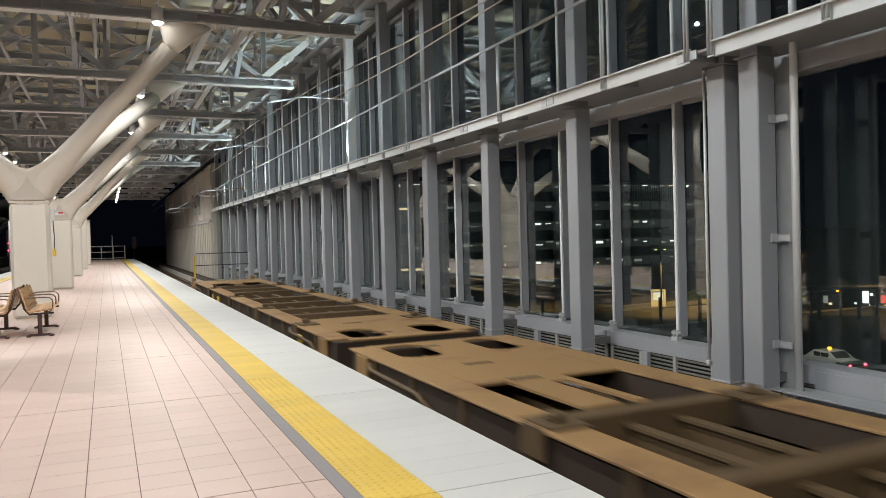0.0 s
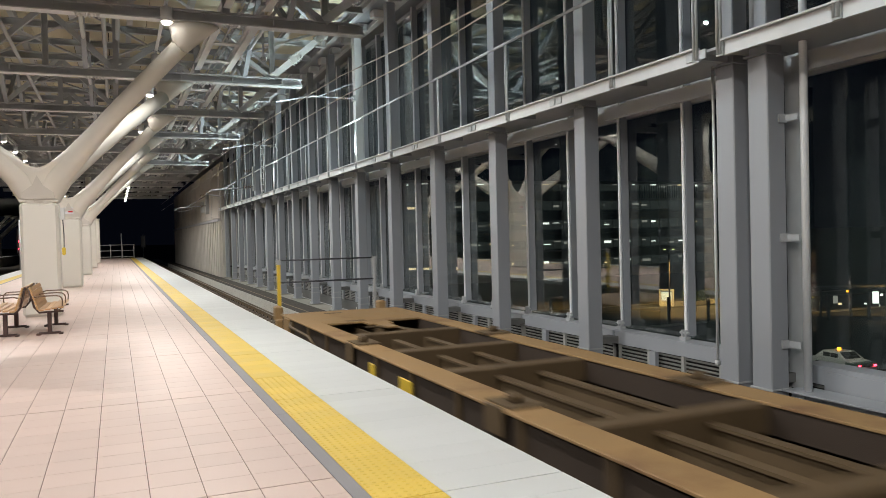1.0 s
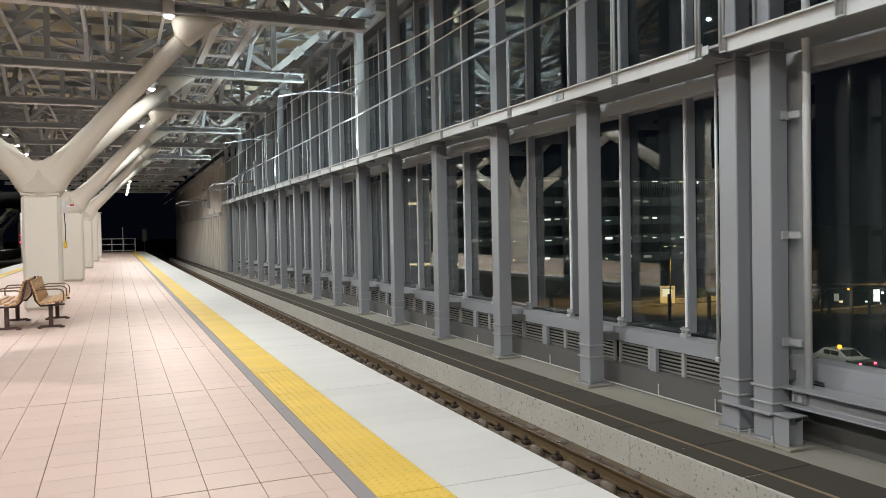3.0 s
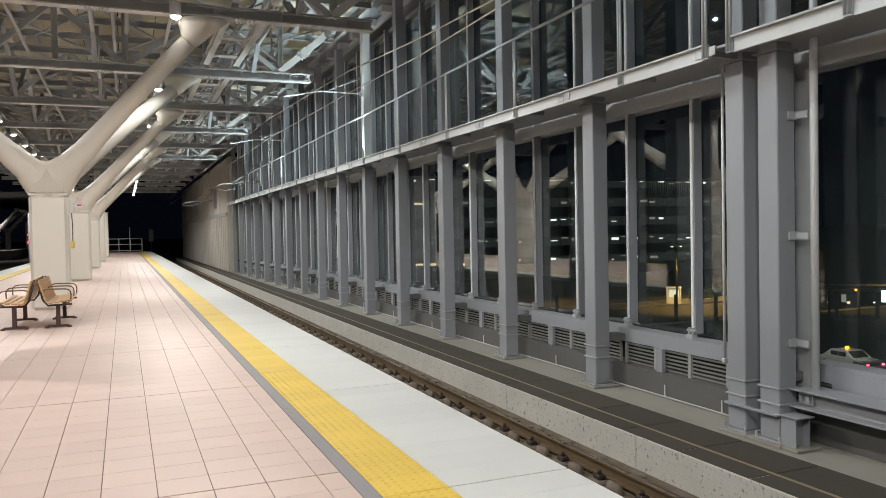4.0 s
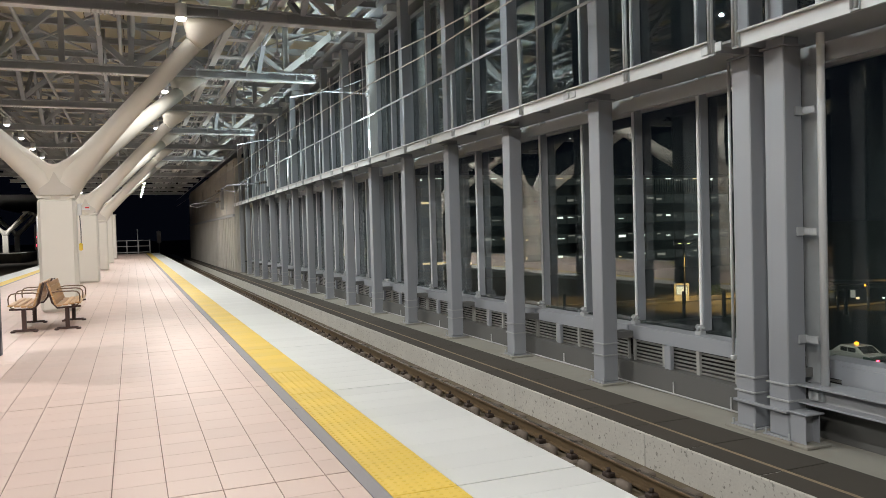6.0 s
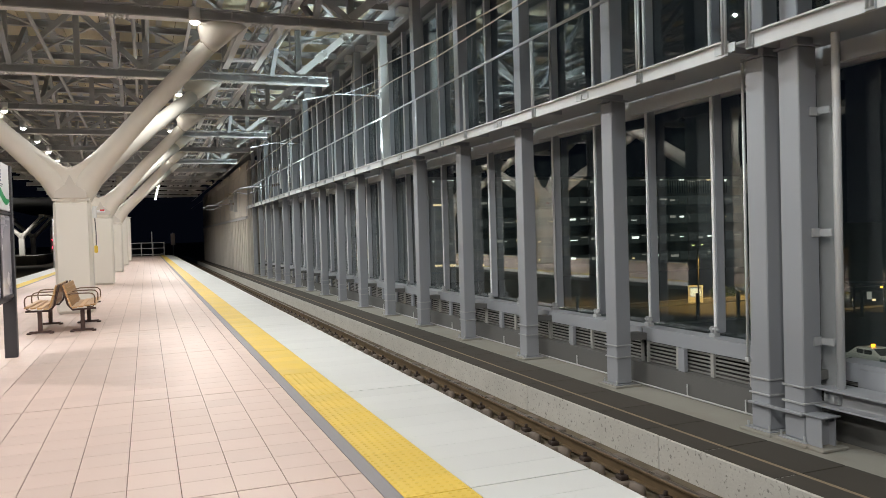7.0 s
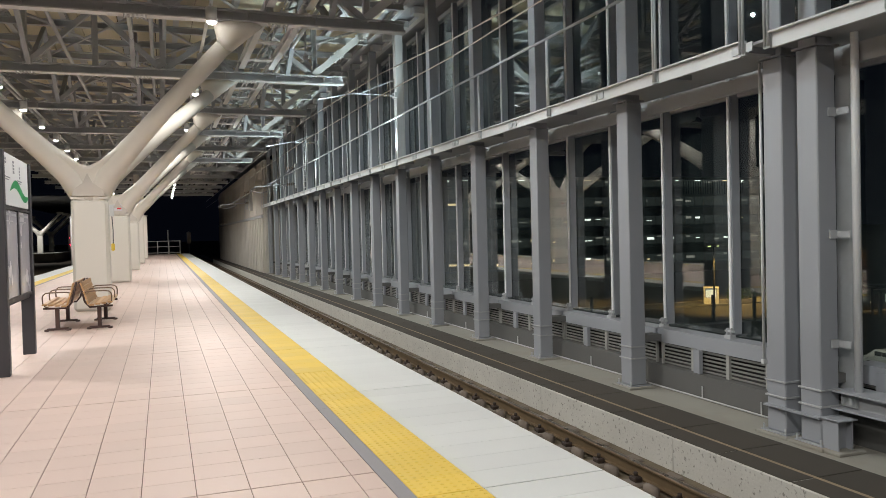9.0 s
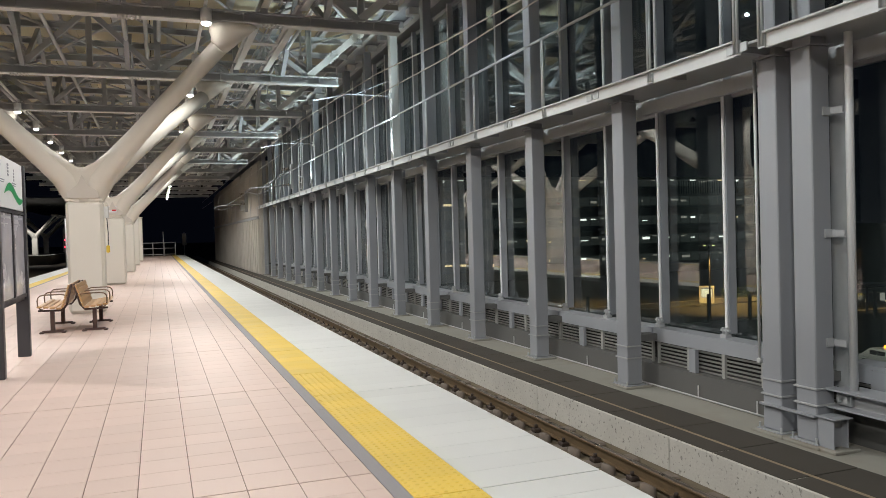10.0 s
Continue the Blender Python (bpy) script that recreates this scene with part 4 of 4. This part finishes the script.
last_wagon = wagon(True, False, True, 19.9)
tagged(last_wagon, "rust-brown empty container flat wagon with yellow end railing")
lead_wagon = wagon(False, True, True)
REAR_AT_START, SPEED = 30.85, 15.35

# ---- platform furniture ----


def bench(face):
    """A three-seat bench; seats face the direction face = +1 or -1 in x."""
    b = thing("platform_bench", "wooden slatted bench with bronze metal frame and armrests", "bench", "back-to-back platform benches")
    L = 1.75
    for i in range(4):
        x = face * (0.09 + 0.095 * i)
        z = 0.40 + 0.012 * i
        boxes("seat_slat", WOOD, b, [(x - 0.04, x + 0.04, 0, L, z, z + 0.028)], 0.008)
    for i in range(5):
        z = 0.46 + 0.075 * i
        x = face * (0.03 - 0.022 * i)
        bm = bmesh.new()
        beam(bm, (x, 0, z), (x, L, z), 0.026, 0.07, up=(-0.35 * face, 0, 1))
        part("back_slat", bm, WOOD, b)
    for y in (0.14, L - 0.14):
        boxes("leg", BRONZE, b, [(face * 0.20 - 0.032, face * 0.20 + 0.032, y - 0.05, y + 0.05, 0.035, 0.38)], 0.01)
        bm = bmesh.new()
        beam(bm, (face * 0.20 - 0.16, y, 0.03), (face * 0.20 + 0.16, y, 0.03), 0.07, 0.035)
        box(bm, face * 0.20 - 0.20, face * 0.20 - 0.13, y - 0.06, y + 0.06, 0, 0.03, 0.008)
        box(bm, face * 0.20 + 0.13, face * 0.20 + 0.20, y - 0.06, y + 0.06, 0, 0.03, 0.008)
        part("foot", bm, BRONZE, b)
        bm = bmesh.new()
        tube(bm, [(face * 0.41, y, 0.38), (face * 0.05, y, 0.37), (face * -0.02, y, 0.46), (face * -0.10, y, 0.80)], 0.017, 8)
        part("bracket", bm, BRONZE, b)
    for y in (0.03, L / 2, L - 0.03):
        bm = bmesh.new()
        tube(bm, [(face * 0.32, y, 0.40), (face * 0.37, y, 0.42), (face * 0.40, y, 0.47), (face * 0.405, y, 0.55), (face * 0.395, y, 0.60), (face * 0.36, y, 0.635), (face * 0.30, y, 0.645), (face * 0.05, y, 0.645), (face * -0.04, y, 0.62)], 0.011, 8)
        part("armrest", bm, BRONZE_ARM, b, "lighter bronze armrest loop")
    return b


bn = bench(1)
bn.location = (-1.235, 14.05, 0)
bn2 = bench(-1)
bn2.location = (-1.475, 14.05, 0)
tagged(bn2, "wooden slatted bench backing onto another bench")


def sign():
    s = thing("station_sign", "white station information board on two dark posts", "sign", at=(-1.70, 9.66, 0))
    for y in (0.0, 1.82):
        boxes("post", SIGN_DARK, s, [(-0.075, 0.075, y - 0.06, y + 0.06, 0, 2.52)], 0.006)
    boxes("back_panel", SIGN_DARK, s, [(-0.03, 0.03, 0.06, 1.76, 0.76, 2.5)])
    face = boxes("name_panel", SIGN_WHITE, s, [(0.03, 0.05, 0.062, 1.9, 1.92, 2.52)], 0.004)
    # green wave ornament
    bm = bmesh.new()
    n = 24
    top, bot = [], []
    for i in range(n + 1):
        f = i / n
        y = 0.45 + 1.35 * f
        z = 2.10 + 0.075 * math.sin(2 * math.pi * (0.98 * f - 0.03))
        th = 0.075 * math.sin(math.pi * f) ** 0.7
        top.append(bm.verts.new((0.053, y, z + th)))
        bot.append(bm.verts.new((0.053, y, z - th * 0.6)))
    for i in range(n):
        bm.faces.new((top[i], top[i + 1], bot[i + 1], bot[i]))
    part("wave_mark", bm, SIGN_GREEN, face)
    rows = []
    for y, z0, z1, w in ((0.75, 2.30, 2.46, 0.05), (1.15, 2.28, 2.42, 0.03), (0.25, 2.40, 2.46, 0.04)):
        k = z1
        while k > z0:
            rows.append((0.0515, 0.0535, y - w, y + w, k - 0.028, k))
            k -= 0.04
    for y0, y1 in ((0.2, 0.5), (1.0, 1.3)):
        rows.append((0.0515, 0.0535, y0, y1, 2.235, 2.25))
        rows.append((0.0515, 0.0535, y0, y1 - 0.05, 2.21, 2.222))
    for r in rows:
        boxes("print_bar", SIGN_INK, face, [r])
    for y0 in (0.10, 0.98):
        c = boxes("timetable", SIGN_PAPER, s, [(0.03, 0.045, y0, y0 + 0.80, 0.84, 1.86)], 0.003)
        for y1, z0, z1 in ((0.74, 1.80, 1.83), (0.55, 1.73, 1.745)):
            boxes("print_bar", SIGN_INK, c, [(0.0455, 0.0465, y0 + 0.06, y0 + y1, z0, z1)])
    boxes("case_frame", SIGN_DARK, s, [(0.03, 0.06, 0.062, 0.10, 0.80, 1.9), (0.03, 0.06, 0.90, 0.98, 0.80, 1.9), (0.03, 0.06, 1.78, 1.82, 0.80, 1.9), (0.03, 0.06, 0.10, 1.78, 1.87, 1.9), (0.03, 0.06, 0.10, 1.78, 0.80, 0.84)])


sign()


def hand_lamp():
    t = thing("wall_phone", "yellow emergency handset hanging on the column", "phone", at=(MID + 0.43, 17.9, 0))
    bm = bmesh.new()
    tube(bm, [(0, 0, 2.0), (0.015, 0, 1.7), (0.01, 0, 1.42)], 0.010, 6)
    part("cord", bm, SIGN_DARK, t)
    boxes("handset", WAGON_YELLOW, t, [(-0.03, 0.04, -0.04, 0.04, 1.26, 1.42)], 0.02)
    boxes("box", STEEL_LIGHT, t, [(-0.04, 0.04, -0.06, 0.06, 2.0, 2.25)], 0.01)


hand_lamp()


def shoulder_lamp(y):
    t = thing("column_lamp", "small round lit lamp on the shoulder of a column", "light", "column lamps", at=(MID + 0.30, y - 0.42, 2.80))
    bm = bmesh.new()
    tube(bm, [(0, -0.07, 0), (0, -0.05, 0), (0, 0, 0)], [0.03, 0.055, 0.06], 12)
    part("lens", bm, LAMP_GLOW, t, "glowing white lens")
    bm = bmesh.new()
    tube(bm, [(0, 0.001, 0), (0, 0.16, 0)], 0.065, 12)
    part("housing", bm, STRIP, t)


for y in COLUMN_Y[1:]:
    shoulder_lamp(y)


def alarm_box():
    t = thing("alarm_box", "small white wall box with a red front plate", "box", at=(MID, COLUMN_Y[1], 0))
    boxes("case", SIGN_WHITE, t, [(-0.16, 0.14, -0.47, -0.38, 2.52, 2.78)], 0.01)
    boxes("red_plate", SIGN_RED, t, [(-0.02, 0.12, -0.477, -0.4705, 2.57, 2.70)])


alarm_box()


def end_fence():
    t = thing("end_fence", "galvanised tubular fence closing the platform end", "fence", at=(0, 81.3, 0))
    for x in [-1.5 + 1.05 * i for i in range(4)]:
        bm = bmesh.new()
        tube(bm, [(x, 0, 0), (x, 0, 1.35)], 0.05, 8)
        part("post", bm, STEEL_LIGHT, t)
    for z in (0.15, 0.75, 1.3):
        bm = bmesh.new()
        tube(bm, [(-1.5, 0, z), (1.65, 0, z)], 0.04, 8)
        part("bar", bm, STEEL_LIGHT, t)
    bm = bmesh.new()
    tube(bm, [(0.55, 0, 0), (0.55, 0, 2.4)], 0.05, 8)
    part("mast", bm, GALV, t)


end_fence()


def line_marker():
    t = thing("line_marker", "pale trackside marker board on a post", "marker", at=(3.0, 97, 0))
    bm = bmesh.new()
    tube(bm, [(0, 0, -1.25), (0, 0, 2.4)], 0.06, 8)
    part("post", bm, GALV, t)
    boxes("board", LOUVRE, t, [(-0.25, 0.25, -0.1, -0.06, 0.9, 2.3)], 0.02)


line_marker()


def signal():
    t = thing("railway_signal", "railway signal mast showing red lights", "signal", at=(-5.84, 58, 0))
    bm = bmesh.new()
    tube(bm, [(0, 0, -1.25), (0, 0, 3.2)], 0.07, 8)
    part("mast", bm, GALV, t)
    boxes("head", BLACK, t, [(-0.2, 0.2, 0.02, 0.14, 0.9, 2.6)], 0.02)
    for z in (1.75, 1.25):
        bm = bmesh.new()
        tube(bm, [(0, -0.0, z), (0, 0.02, z)], 0.1, 12)
        part("red_lens", bm, RED_GLOW, t, "glowing red lens")


signal()

# second platform beyond the left track
plat2 = struct("platform_opposite", CONCRETE, [(-19.5, -13.4, 113, 175, -1.3, 0.0)], "neighbouring station platform in the dark", "platform")
boxes("edge_line", WHITE_SLAB, plat2, [(-14.1, -13.4, 113, 175, 0.0, 0.02), (-19.5, -14.1, 113, 113.6, 0.0, 0.02)])
for y in (120.0, 131.4):
    copy_thing(yc, pose(-16.0, y, 0))
struct("roof_opposite", STEEL_DARK, [(-21, -11.0, 108, 175, 7.3, 7.4)], "dark canopy roof over the neighbouring platform", "roof")
copy_thing(dl, pose(-17.2, 117.0, LAMP_Z))
ld = bpy.data.lights.new("downlight", "SPOT")
ld.energy, ld.color, ld.shadow_soft_size = 1100, (1.0, 0.97, 0.925), 0.09
ld.spot_size, ld.spot_blend = radians(150), 0.4
new("downlight_beam", ld).location = (-17.2, 116.2, LAMP_Z - 0.2)

# ---- street outside ----
def taxi():
    t = thing("taxi", "white and green taxi with a lit amber roof sign", "car", at=(38.7, 31.9, -7.0))
    t.rotation_euler = (0, 0, radians(-97))
    t.scale = (0.80, 0.82, 0.82)
    bm = bmesh.new()
    prof = [(-2.2, 0.35), (-2.25, 0.8), (-1.7, 0.95), (-1.05, 1.42), (0.35, 1.45), (1.05, 0.98), (2.1, 0.85), (2.25, 0.6), (2.2, 0.35)]
    sides = [[bm.verts.new((x, s * (0.85 if z < 1 else 0.68), z)) for x, z in prof] for s in (-1, 1)]
    n = len(prof)
    for i in range(n):
        bm.faces.new((sides[0][i], sides[0][(i + 1) % n], sides[1][(i + 1) % n], sides[1][i]))
    bm.faces.new(sides[0])
    bm.faces.new(sides[1][::-1])
    part("body", bm, CAR_WHITE, t)
    for s in (-1, 1):
        for x0, x1 in ((-0.95, -0.32), (-0.25, 0.45)):
            boxes("side_window", BLACK, t, [(x0, x1, s * 0.80 - 0.03, s * 0.80 + 0.03, 1.0, 1.32)], 0.02)
        boxes("rear_lamp", RED_GLOW, t, [(2.2, 2.29, s * 0.65 - 0.09, s * 0.65 + 0.09, 0.67, 0.76)])
        for x in (-1.4, 1.4):
            bm = bmesh.new()
            tube(bm, [(x, s * 0.7, 0.32), (x, s * 0.9, 0.32)], 0.32, 16)
            part("wheel", bm, BLACK, t)
    boxes("boot_panel", CAR_GREEN, t, [(1.12, 2.24, -0.862, 0.862, 0.50, 0.90)], 0.06)
    bm = bmesh.new()
    beam(bm, (0.45, 0, 1.40), (1.0, 0, 1.03), 1.25, 0.03)
    part("rear_window", bm, BLACK, t)
    boxes("roof_sign", AMBER_GLOW, t, [(-0.42, -0.17, -0.13, 0.13, 1.45, 1.64)], 0.05, "glowing amber roof sign")


taxi()


def street_lamp(x, y):
    t = thing("street_lamp", "tall double-armed street lamp, lit", "street lamp", "street lamps", at=(x, y, -7))
    bm = bmesh.new()
    tube(bm, [(0, 0, 0), (0, 0, 6.4)], [0.1, 0.06], 10)
    part("mast", bm, SIGN_DARK, t)
    bm = bmesh.new()
    tube(bm, [(-0.6, 0, 6.45), (0, 0, 6.3), (0.6, 0, 6.45)], 0.04, 8)
    part("arm", bm, SIGN_DARK, t)
    for s in (-1, 1):
        boxes("lantern", LIME_GLOW, t, [(s * 0.55 - 0.14, s * 0.55 + 0.14, -0.06, 0.06, 6.36, 6.42)])


street_lamp(53.4, 64.8)
street_lamp(70, 62.5)


def booth():
    t = thing("street_booth", "small lit white kiosk by the road", "kiosk", at=(55.2, 67.5, -7))
    t.rotation_euler = (0, 0, radians(-38))
    t.scale = (1.25, 1.1, 0.8)
    for x, y in ((-0.55, -0.5), (0.55, -0.5), (-0.55, 0.5), (0.55, 0.5)):
        boxes("corner_post", SIGN_WHITE, t, [(x - 0.06, x + 0.06, y - 0.06, y + 0.06, 0, 2.3)])
    boxes("roof", SIGN_WHITE, t, [(-0.64, 0.64, -0.6, 0.6, 2.3, 2.42)], 0.03)
    boxes("counter", SIGN_WHITE, t, [(-0.5, 0.5, -0.45, 0.45, 0, 0.95)])
    boxes("lit_window", WIN_BOOTH, t, [(-0.42, 0.42, -0.45, 0.3, 1.05, 2.0)])
    boxes("back_panel", STEEL_DARK, t, [(-0.5, 0.5, 0.3, 0.42, 0.95, 2.3)])


booth()


def shelter():
    t = thing("bus_shelter", "dark roadside shelter with small lit panels", "shelter", at=(63.5, 49.5, -7))
    t.rotation_euler = (0, 0, radians(-40))
    for x in (-4, -1.5, 1.5, 4):
        boxes("post", SIGN_DARK, t, [(x - 0.1, x + 0.1, -0.1, 0.1, 0, 2.6)])
    boxes("roof", SIGN_DARK, t, [(-4.6, 4.6, -1.2, 1.2, 2.6, 2.8)], 0.03)
    boxes("light_panel", WIN_MID, t, [(-2.9, -2.5, 0.2, 0.3, 1.2, 1.9)])
    boxes("light_panel", COOL_GLOW, t, [(0.4, 0.9, 0.2, 0.3, 1.2, 2.3)])
    boxes("red_panel", RED_DIM, t, [(1.9, 2.3, 0.2, 0.3, 1.2, 1.9)])
    random.seed(5)
    for k in range(9):
        x, z = random.uniform(-4.2, 4.2), random.uniform(0.7, 2.3)
        w, h = random.uniform(0.05, 0.3), random.uniform(0.05, 0.22)
        boxes("light_panel", (COOL_GLOW, WIN_WARM, AMBER_GLOW)[k % 3], t, [(x, x + w, 0.32, 0.36, z, z + h)])


shelter()


def planter():
    t = thing("planter", "lit green planting bed beside the road", "plants", at=(59, 67.3, -7))
    boxes("tub", CONCRETE, t, [(-1.6, 1.6, -0.6, 0.6, 0, 0.5)], 0.03)
    random.seed(8)
    bm = bmesh.new()
    for i in range(420):
        p = Vector((random.uniform(-1.6, 1.6), random.uniform(-0.6, 0.6), 0.5 + random.random() ** 1.5 * 1.1))
        d = Vector((random.uniform(-1, 1), random.uniform(-1, 1), random.uniform(-0.3, 1))).normalized() * 0.16
        e = d.cross(Vector((random.random(), 0.3, 0.5))).normalized() * 0.06
        bm.faces.new([bm.verts.new(q) for q in (p - d, p + e, p + d, p - e)])
    tagged(part("leaves", bm, LEAF, t), kind="stuff")


planter()
for i in range(9):
    b = boxes("bollard", SIGN_DARK, None, [(36 + 3.2 * i - 0.12, 36 + 3.2 * i + 0.12, 60 - 1.5 * i - 0.12, 60 - 1.5 * i + 0.12, -7.0, -4.6)], 0.02)
    tagged(b, "dark fence post beside the road", "post", "roadside posts")
struct("pavement_street", LOW_WALL, [(34, 90, 66.4, 69.99, -7.0, -6.86)], "lamp-lit concrete pavement along the street", "pavement")
struct("road_kerb", CONCRETE, [(34, 90, 70.0, 70.4, -7.0, -6.8), (34, 90, 54.0, 54.3, -7.0, -6.85)], "concrete kerb along the lit street", "kerb")


def building(x0, x1, y0, y1, h, seed):
    random.seed(seed)
    t = thing("office_building", "dark city block with scattered lit windows", "building", "far buildings", at=(x0, y0, -7))
    boxes("wall", LOW_WALL, t, [(0, x1 - x0, 0, y1 - y0, 0, h)])
    boxes("roof", STEEL_DARK, t, [(-0.3, x1 - x0 + 0.3, -0.3, y1 - y0 + 0.3, h, h + 0.5)])
    for k in range(int(h / 3.4)):
        for y in range(int((y1 - y0) / 2.2)):
            lit = random.random()
            boxes("window", COOL_GLOW if lit < 0.13 else WIN_MID if lit < 0.3 else WIN_DIM if lit < 0.62 else SIGN_DARK, t, [(-0.08, 0.02, 0.5 + 2.2 * y, 0.75 + 2.2 * y + 1.4 * random.random() ** 2, 1.3 + 3.3 * k, 1.5 + 3.3 * k + 0.2 * random.random())])




def lit_block():
    """A wide block whose long front shows storeys of small lit windows."""
    random.seed(21)
    t = thing("office_building", "dark wide city block with rows of lit windows", "building", "far buildings", at=(44, 120, -7))
    boxes("wall", WALL_PANEL, t, [(0, 66, 0, 18, 0, 17.2)])
    boxes("roof", STEEL_DARK, t, [(-0.5, 66.5, -0.8, 18.5, 17.2, 17.7)])
    for k in range(5):
        z = 2.5 + 3.5 * k
        boxes("sill_band", STEEL_DARK, t, [(0, 66, -0.25, 0, z - 0.9, z - 0.6)])
        for i in range(30):
            x = 0.8 + 2.17 * i
            f = random.random() * (0.72 if k == 4 else 1.0)
            m = COOL_GLOW if f < 0.14 else WIN_WARM if f < 0.24 else WIN_MID
            w, h, dz = random.uniform(0.25, 1.9), random.uniform(0.07, 0.45), random.uniform(0.0, 0.75)
            pane = boxes("window", WIN_DIM, t, [(x, x + 1.95, -0.05, 0.02, z - 0.5, z + 1.1)])
            if f < 0.56:
                boxes("lit_panel", m, pane, [(x + 0.05, x + w, -0.09, -0.055, z + 0.95 - h - dz, z + 0.95 - dz)])
    for i in range(26):
        boxes("front_bar", SIGN_DARK, t, [(48 + 0.55 * i, 48.12 + 0.55 * i, -0.35, -0.26, 14.6, 17.0)])


lit_block()
building(118, 138, 50, 82, 11, 4)

# ---- paving, last ----
def slab_mesh(name, w, l, mat, z=0.0, dots=False, gap=0.0015):
    bm = bmesh.new()
    box(bm, 0.0028, w - 0.0028, gap, l - gap, -0.02, z, 0.0012)
    if dots:
        for i in range(7):
            for j in range(5):
                x, y = w * (i + 0.5) / 7, l * (j + 0.5) / 5
                r = [[bm.verts.new((x + rr * math.cos(a * math.pi / 3), y + rr * math.sin(a * math.pi / 3), zz)) for a in range(6)] for rr, zz in ((0.014, z), (0.009, z + 0.0035))]
                for a in range(6):
                    bm.faces.new((r[0][a], r[0][(a + 1) % 6], r[1][(a + 1) % 6], r[1][a]))
                bm.faces.new(r[1])
    return mesh_of(name, bm, mat)


T = 0.3025
edge_me = slab_mesh("edge_slab", 0.80, 0.30, WHITE_SLAB)
yel_dot, yel = slab_mesh("tactile_tile", 0.40, 0.30, YELLOW, 0.001, True), slab_mesh("tactile_tile", 0.40, 0.30, YELLOW, 0.003)
pink_me = slab_mesh("floor_tile", T, 0.3, PINK, gap=0.0021)
for i in range(270):
    y = 1.06 + 0.30 * i
    if y > 81.5:
        break
    put("edge_slab", edge_me, platform, 1.70, y + 0.011 * (i // 10), 0)
    put("tactile_tile", yel_dot if y < 8 else yel, platform, 1.30, y + 0.011 * (i // 10), 0)
boxes("grey_strip", GREY_STRIP, platform, [(1.203, 1.298, 0.5 + 3 * i, 3.495 + 3 * i, -0.02, 0.0) for i in range(27)])
cols = [1.05 - T * (k + 1) for k in range(16)]


def tile_y(i):
    return 1.608 + 0.3 * i + 0.012 * (i // 10)


for i in range(6, 43):
    for x in cols[:8]:
        put("floor_tile", pink_me, platform, x, tile_y(i), 0)
verts, faces = [], []


def add_tile(x0, x1, y0, y1, z):
    n = len(verts)
    g, h = 0.0028, 0.0021
    for zz, e in ((-0.02, 0.0), (z - 0.0012, 0.0), (z, 0.0012)):
        verts.extend([(x0 + g + e, y0 + h + e, zz), (x1 - g - e, y0 + h + e, zz), (x1 - g - e, y1 - h - e, zz), (x0 + g + e, y1 - h - e, zz)])
    for a in (0, 4):
        for k in range(4):
            faces.append((n + a + k, n + a + (k + 1) % 4, n + a + 4 + (k + 1) % 4, n + a + 4 + k))
    faces.append((n + 8, n + 9, n + 10, n + 11))


for i in range(-120, 268):
    y = tile_y(i)
    if y + T > Y1:
        break
    for k, x in enumerate(cols):
        if x < 2 * MID - 1.2:
            continue
        if not (6 <= i < 43 and k < 8):
            add_tile(x, x + T, y, y + 0.3, 0.0)
    add_tile(1.05, 1.2, y, y + 0.3, 0.0)
    add_tile(-4.06, cols[-1], y, y + 0.3, 0.0)


def joined(name, mat, label):
    me = bpy.data.meshes.new(name)
    me.from_pydata(verts, [], faces)
    me.materials.append(mat)
    ob = new(name, me)
    ob.parent = platform
    return tagged(ob, label, kind="stuff")


joined("floor_tiling", PINK, "pale pink square platform tiles")
for nm, mat, x0, x1, lab in (("edge_slabs", WHITE_SLAB, -5.36, -4.56, "pale edge slabs on the far side"), ("tactile_strip", YELLOW, -4.56, -4.16, "yellow tactile strip on the far side")):
    verts, faces = [], []
    for i in range(-100, 270):
        y = 1.06 + 0.3 * i
        if y < 81.5:
            add_tile(x0, x1, y, y + 0.3, 0.0)
    joined(nm, mat, lab)
verts, faces = [], []
for i in range(1, 100):
    add_tile(1.70, 2.5, 1.06 - 0.3 * i, 1.36 - 0.3 * i, 0.0)
joined("edge_slabs", WHITE_SLAB, "pale edge slabs behind")
verts, faces = [], []
for i in range(1, 100):
    add_tile(1.30, 1.70, 1.06 - 0.3 * i, 1.36 - 0.3 * i, 0.0)
joined("tactile_strip", YELLOW, "yellow tactile strip")
boxes("grey_strip", GREY_STRIP, platform, [(1.203, 1.298, -28.0, 0.495, -0.02, 0.0)])
boxes("grey_strip", GREY_STRIP, platform, [(-4.157, -4.063, -28.0, 81.5, -0.02, 0.0)])
boxes("edge_nosing", WHITE_SLAB, platform, [(2.47, 2.498, Y0, Y1, -0.10, -0.021)])


def motions():
    for w, lag in ((last_wagon, 0.0), (lead_wagon, -20.65)):
        walk(w, [(t, pose(TRACK, REAR_AT_START + lag - SPEED * t, 0)) for t in (0.0, 2.0, 4.0, 6.0, 8.0, 10.0)])


motions()
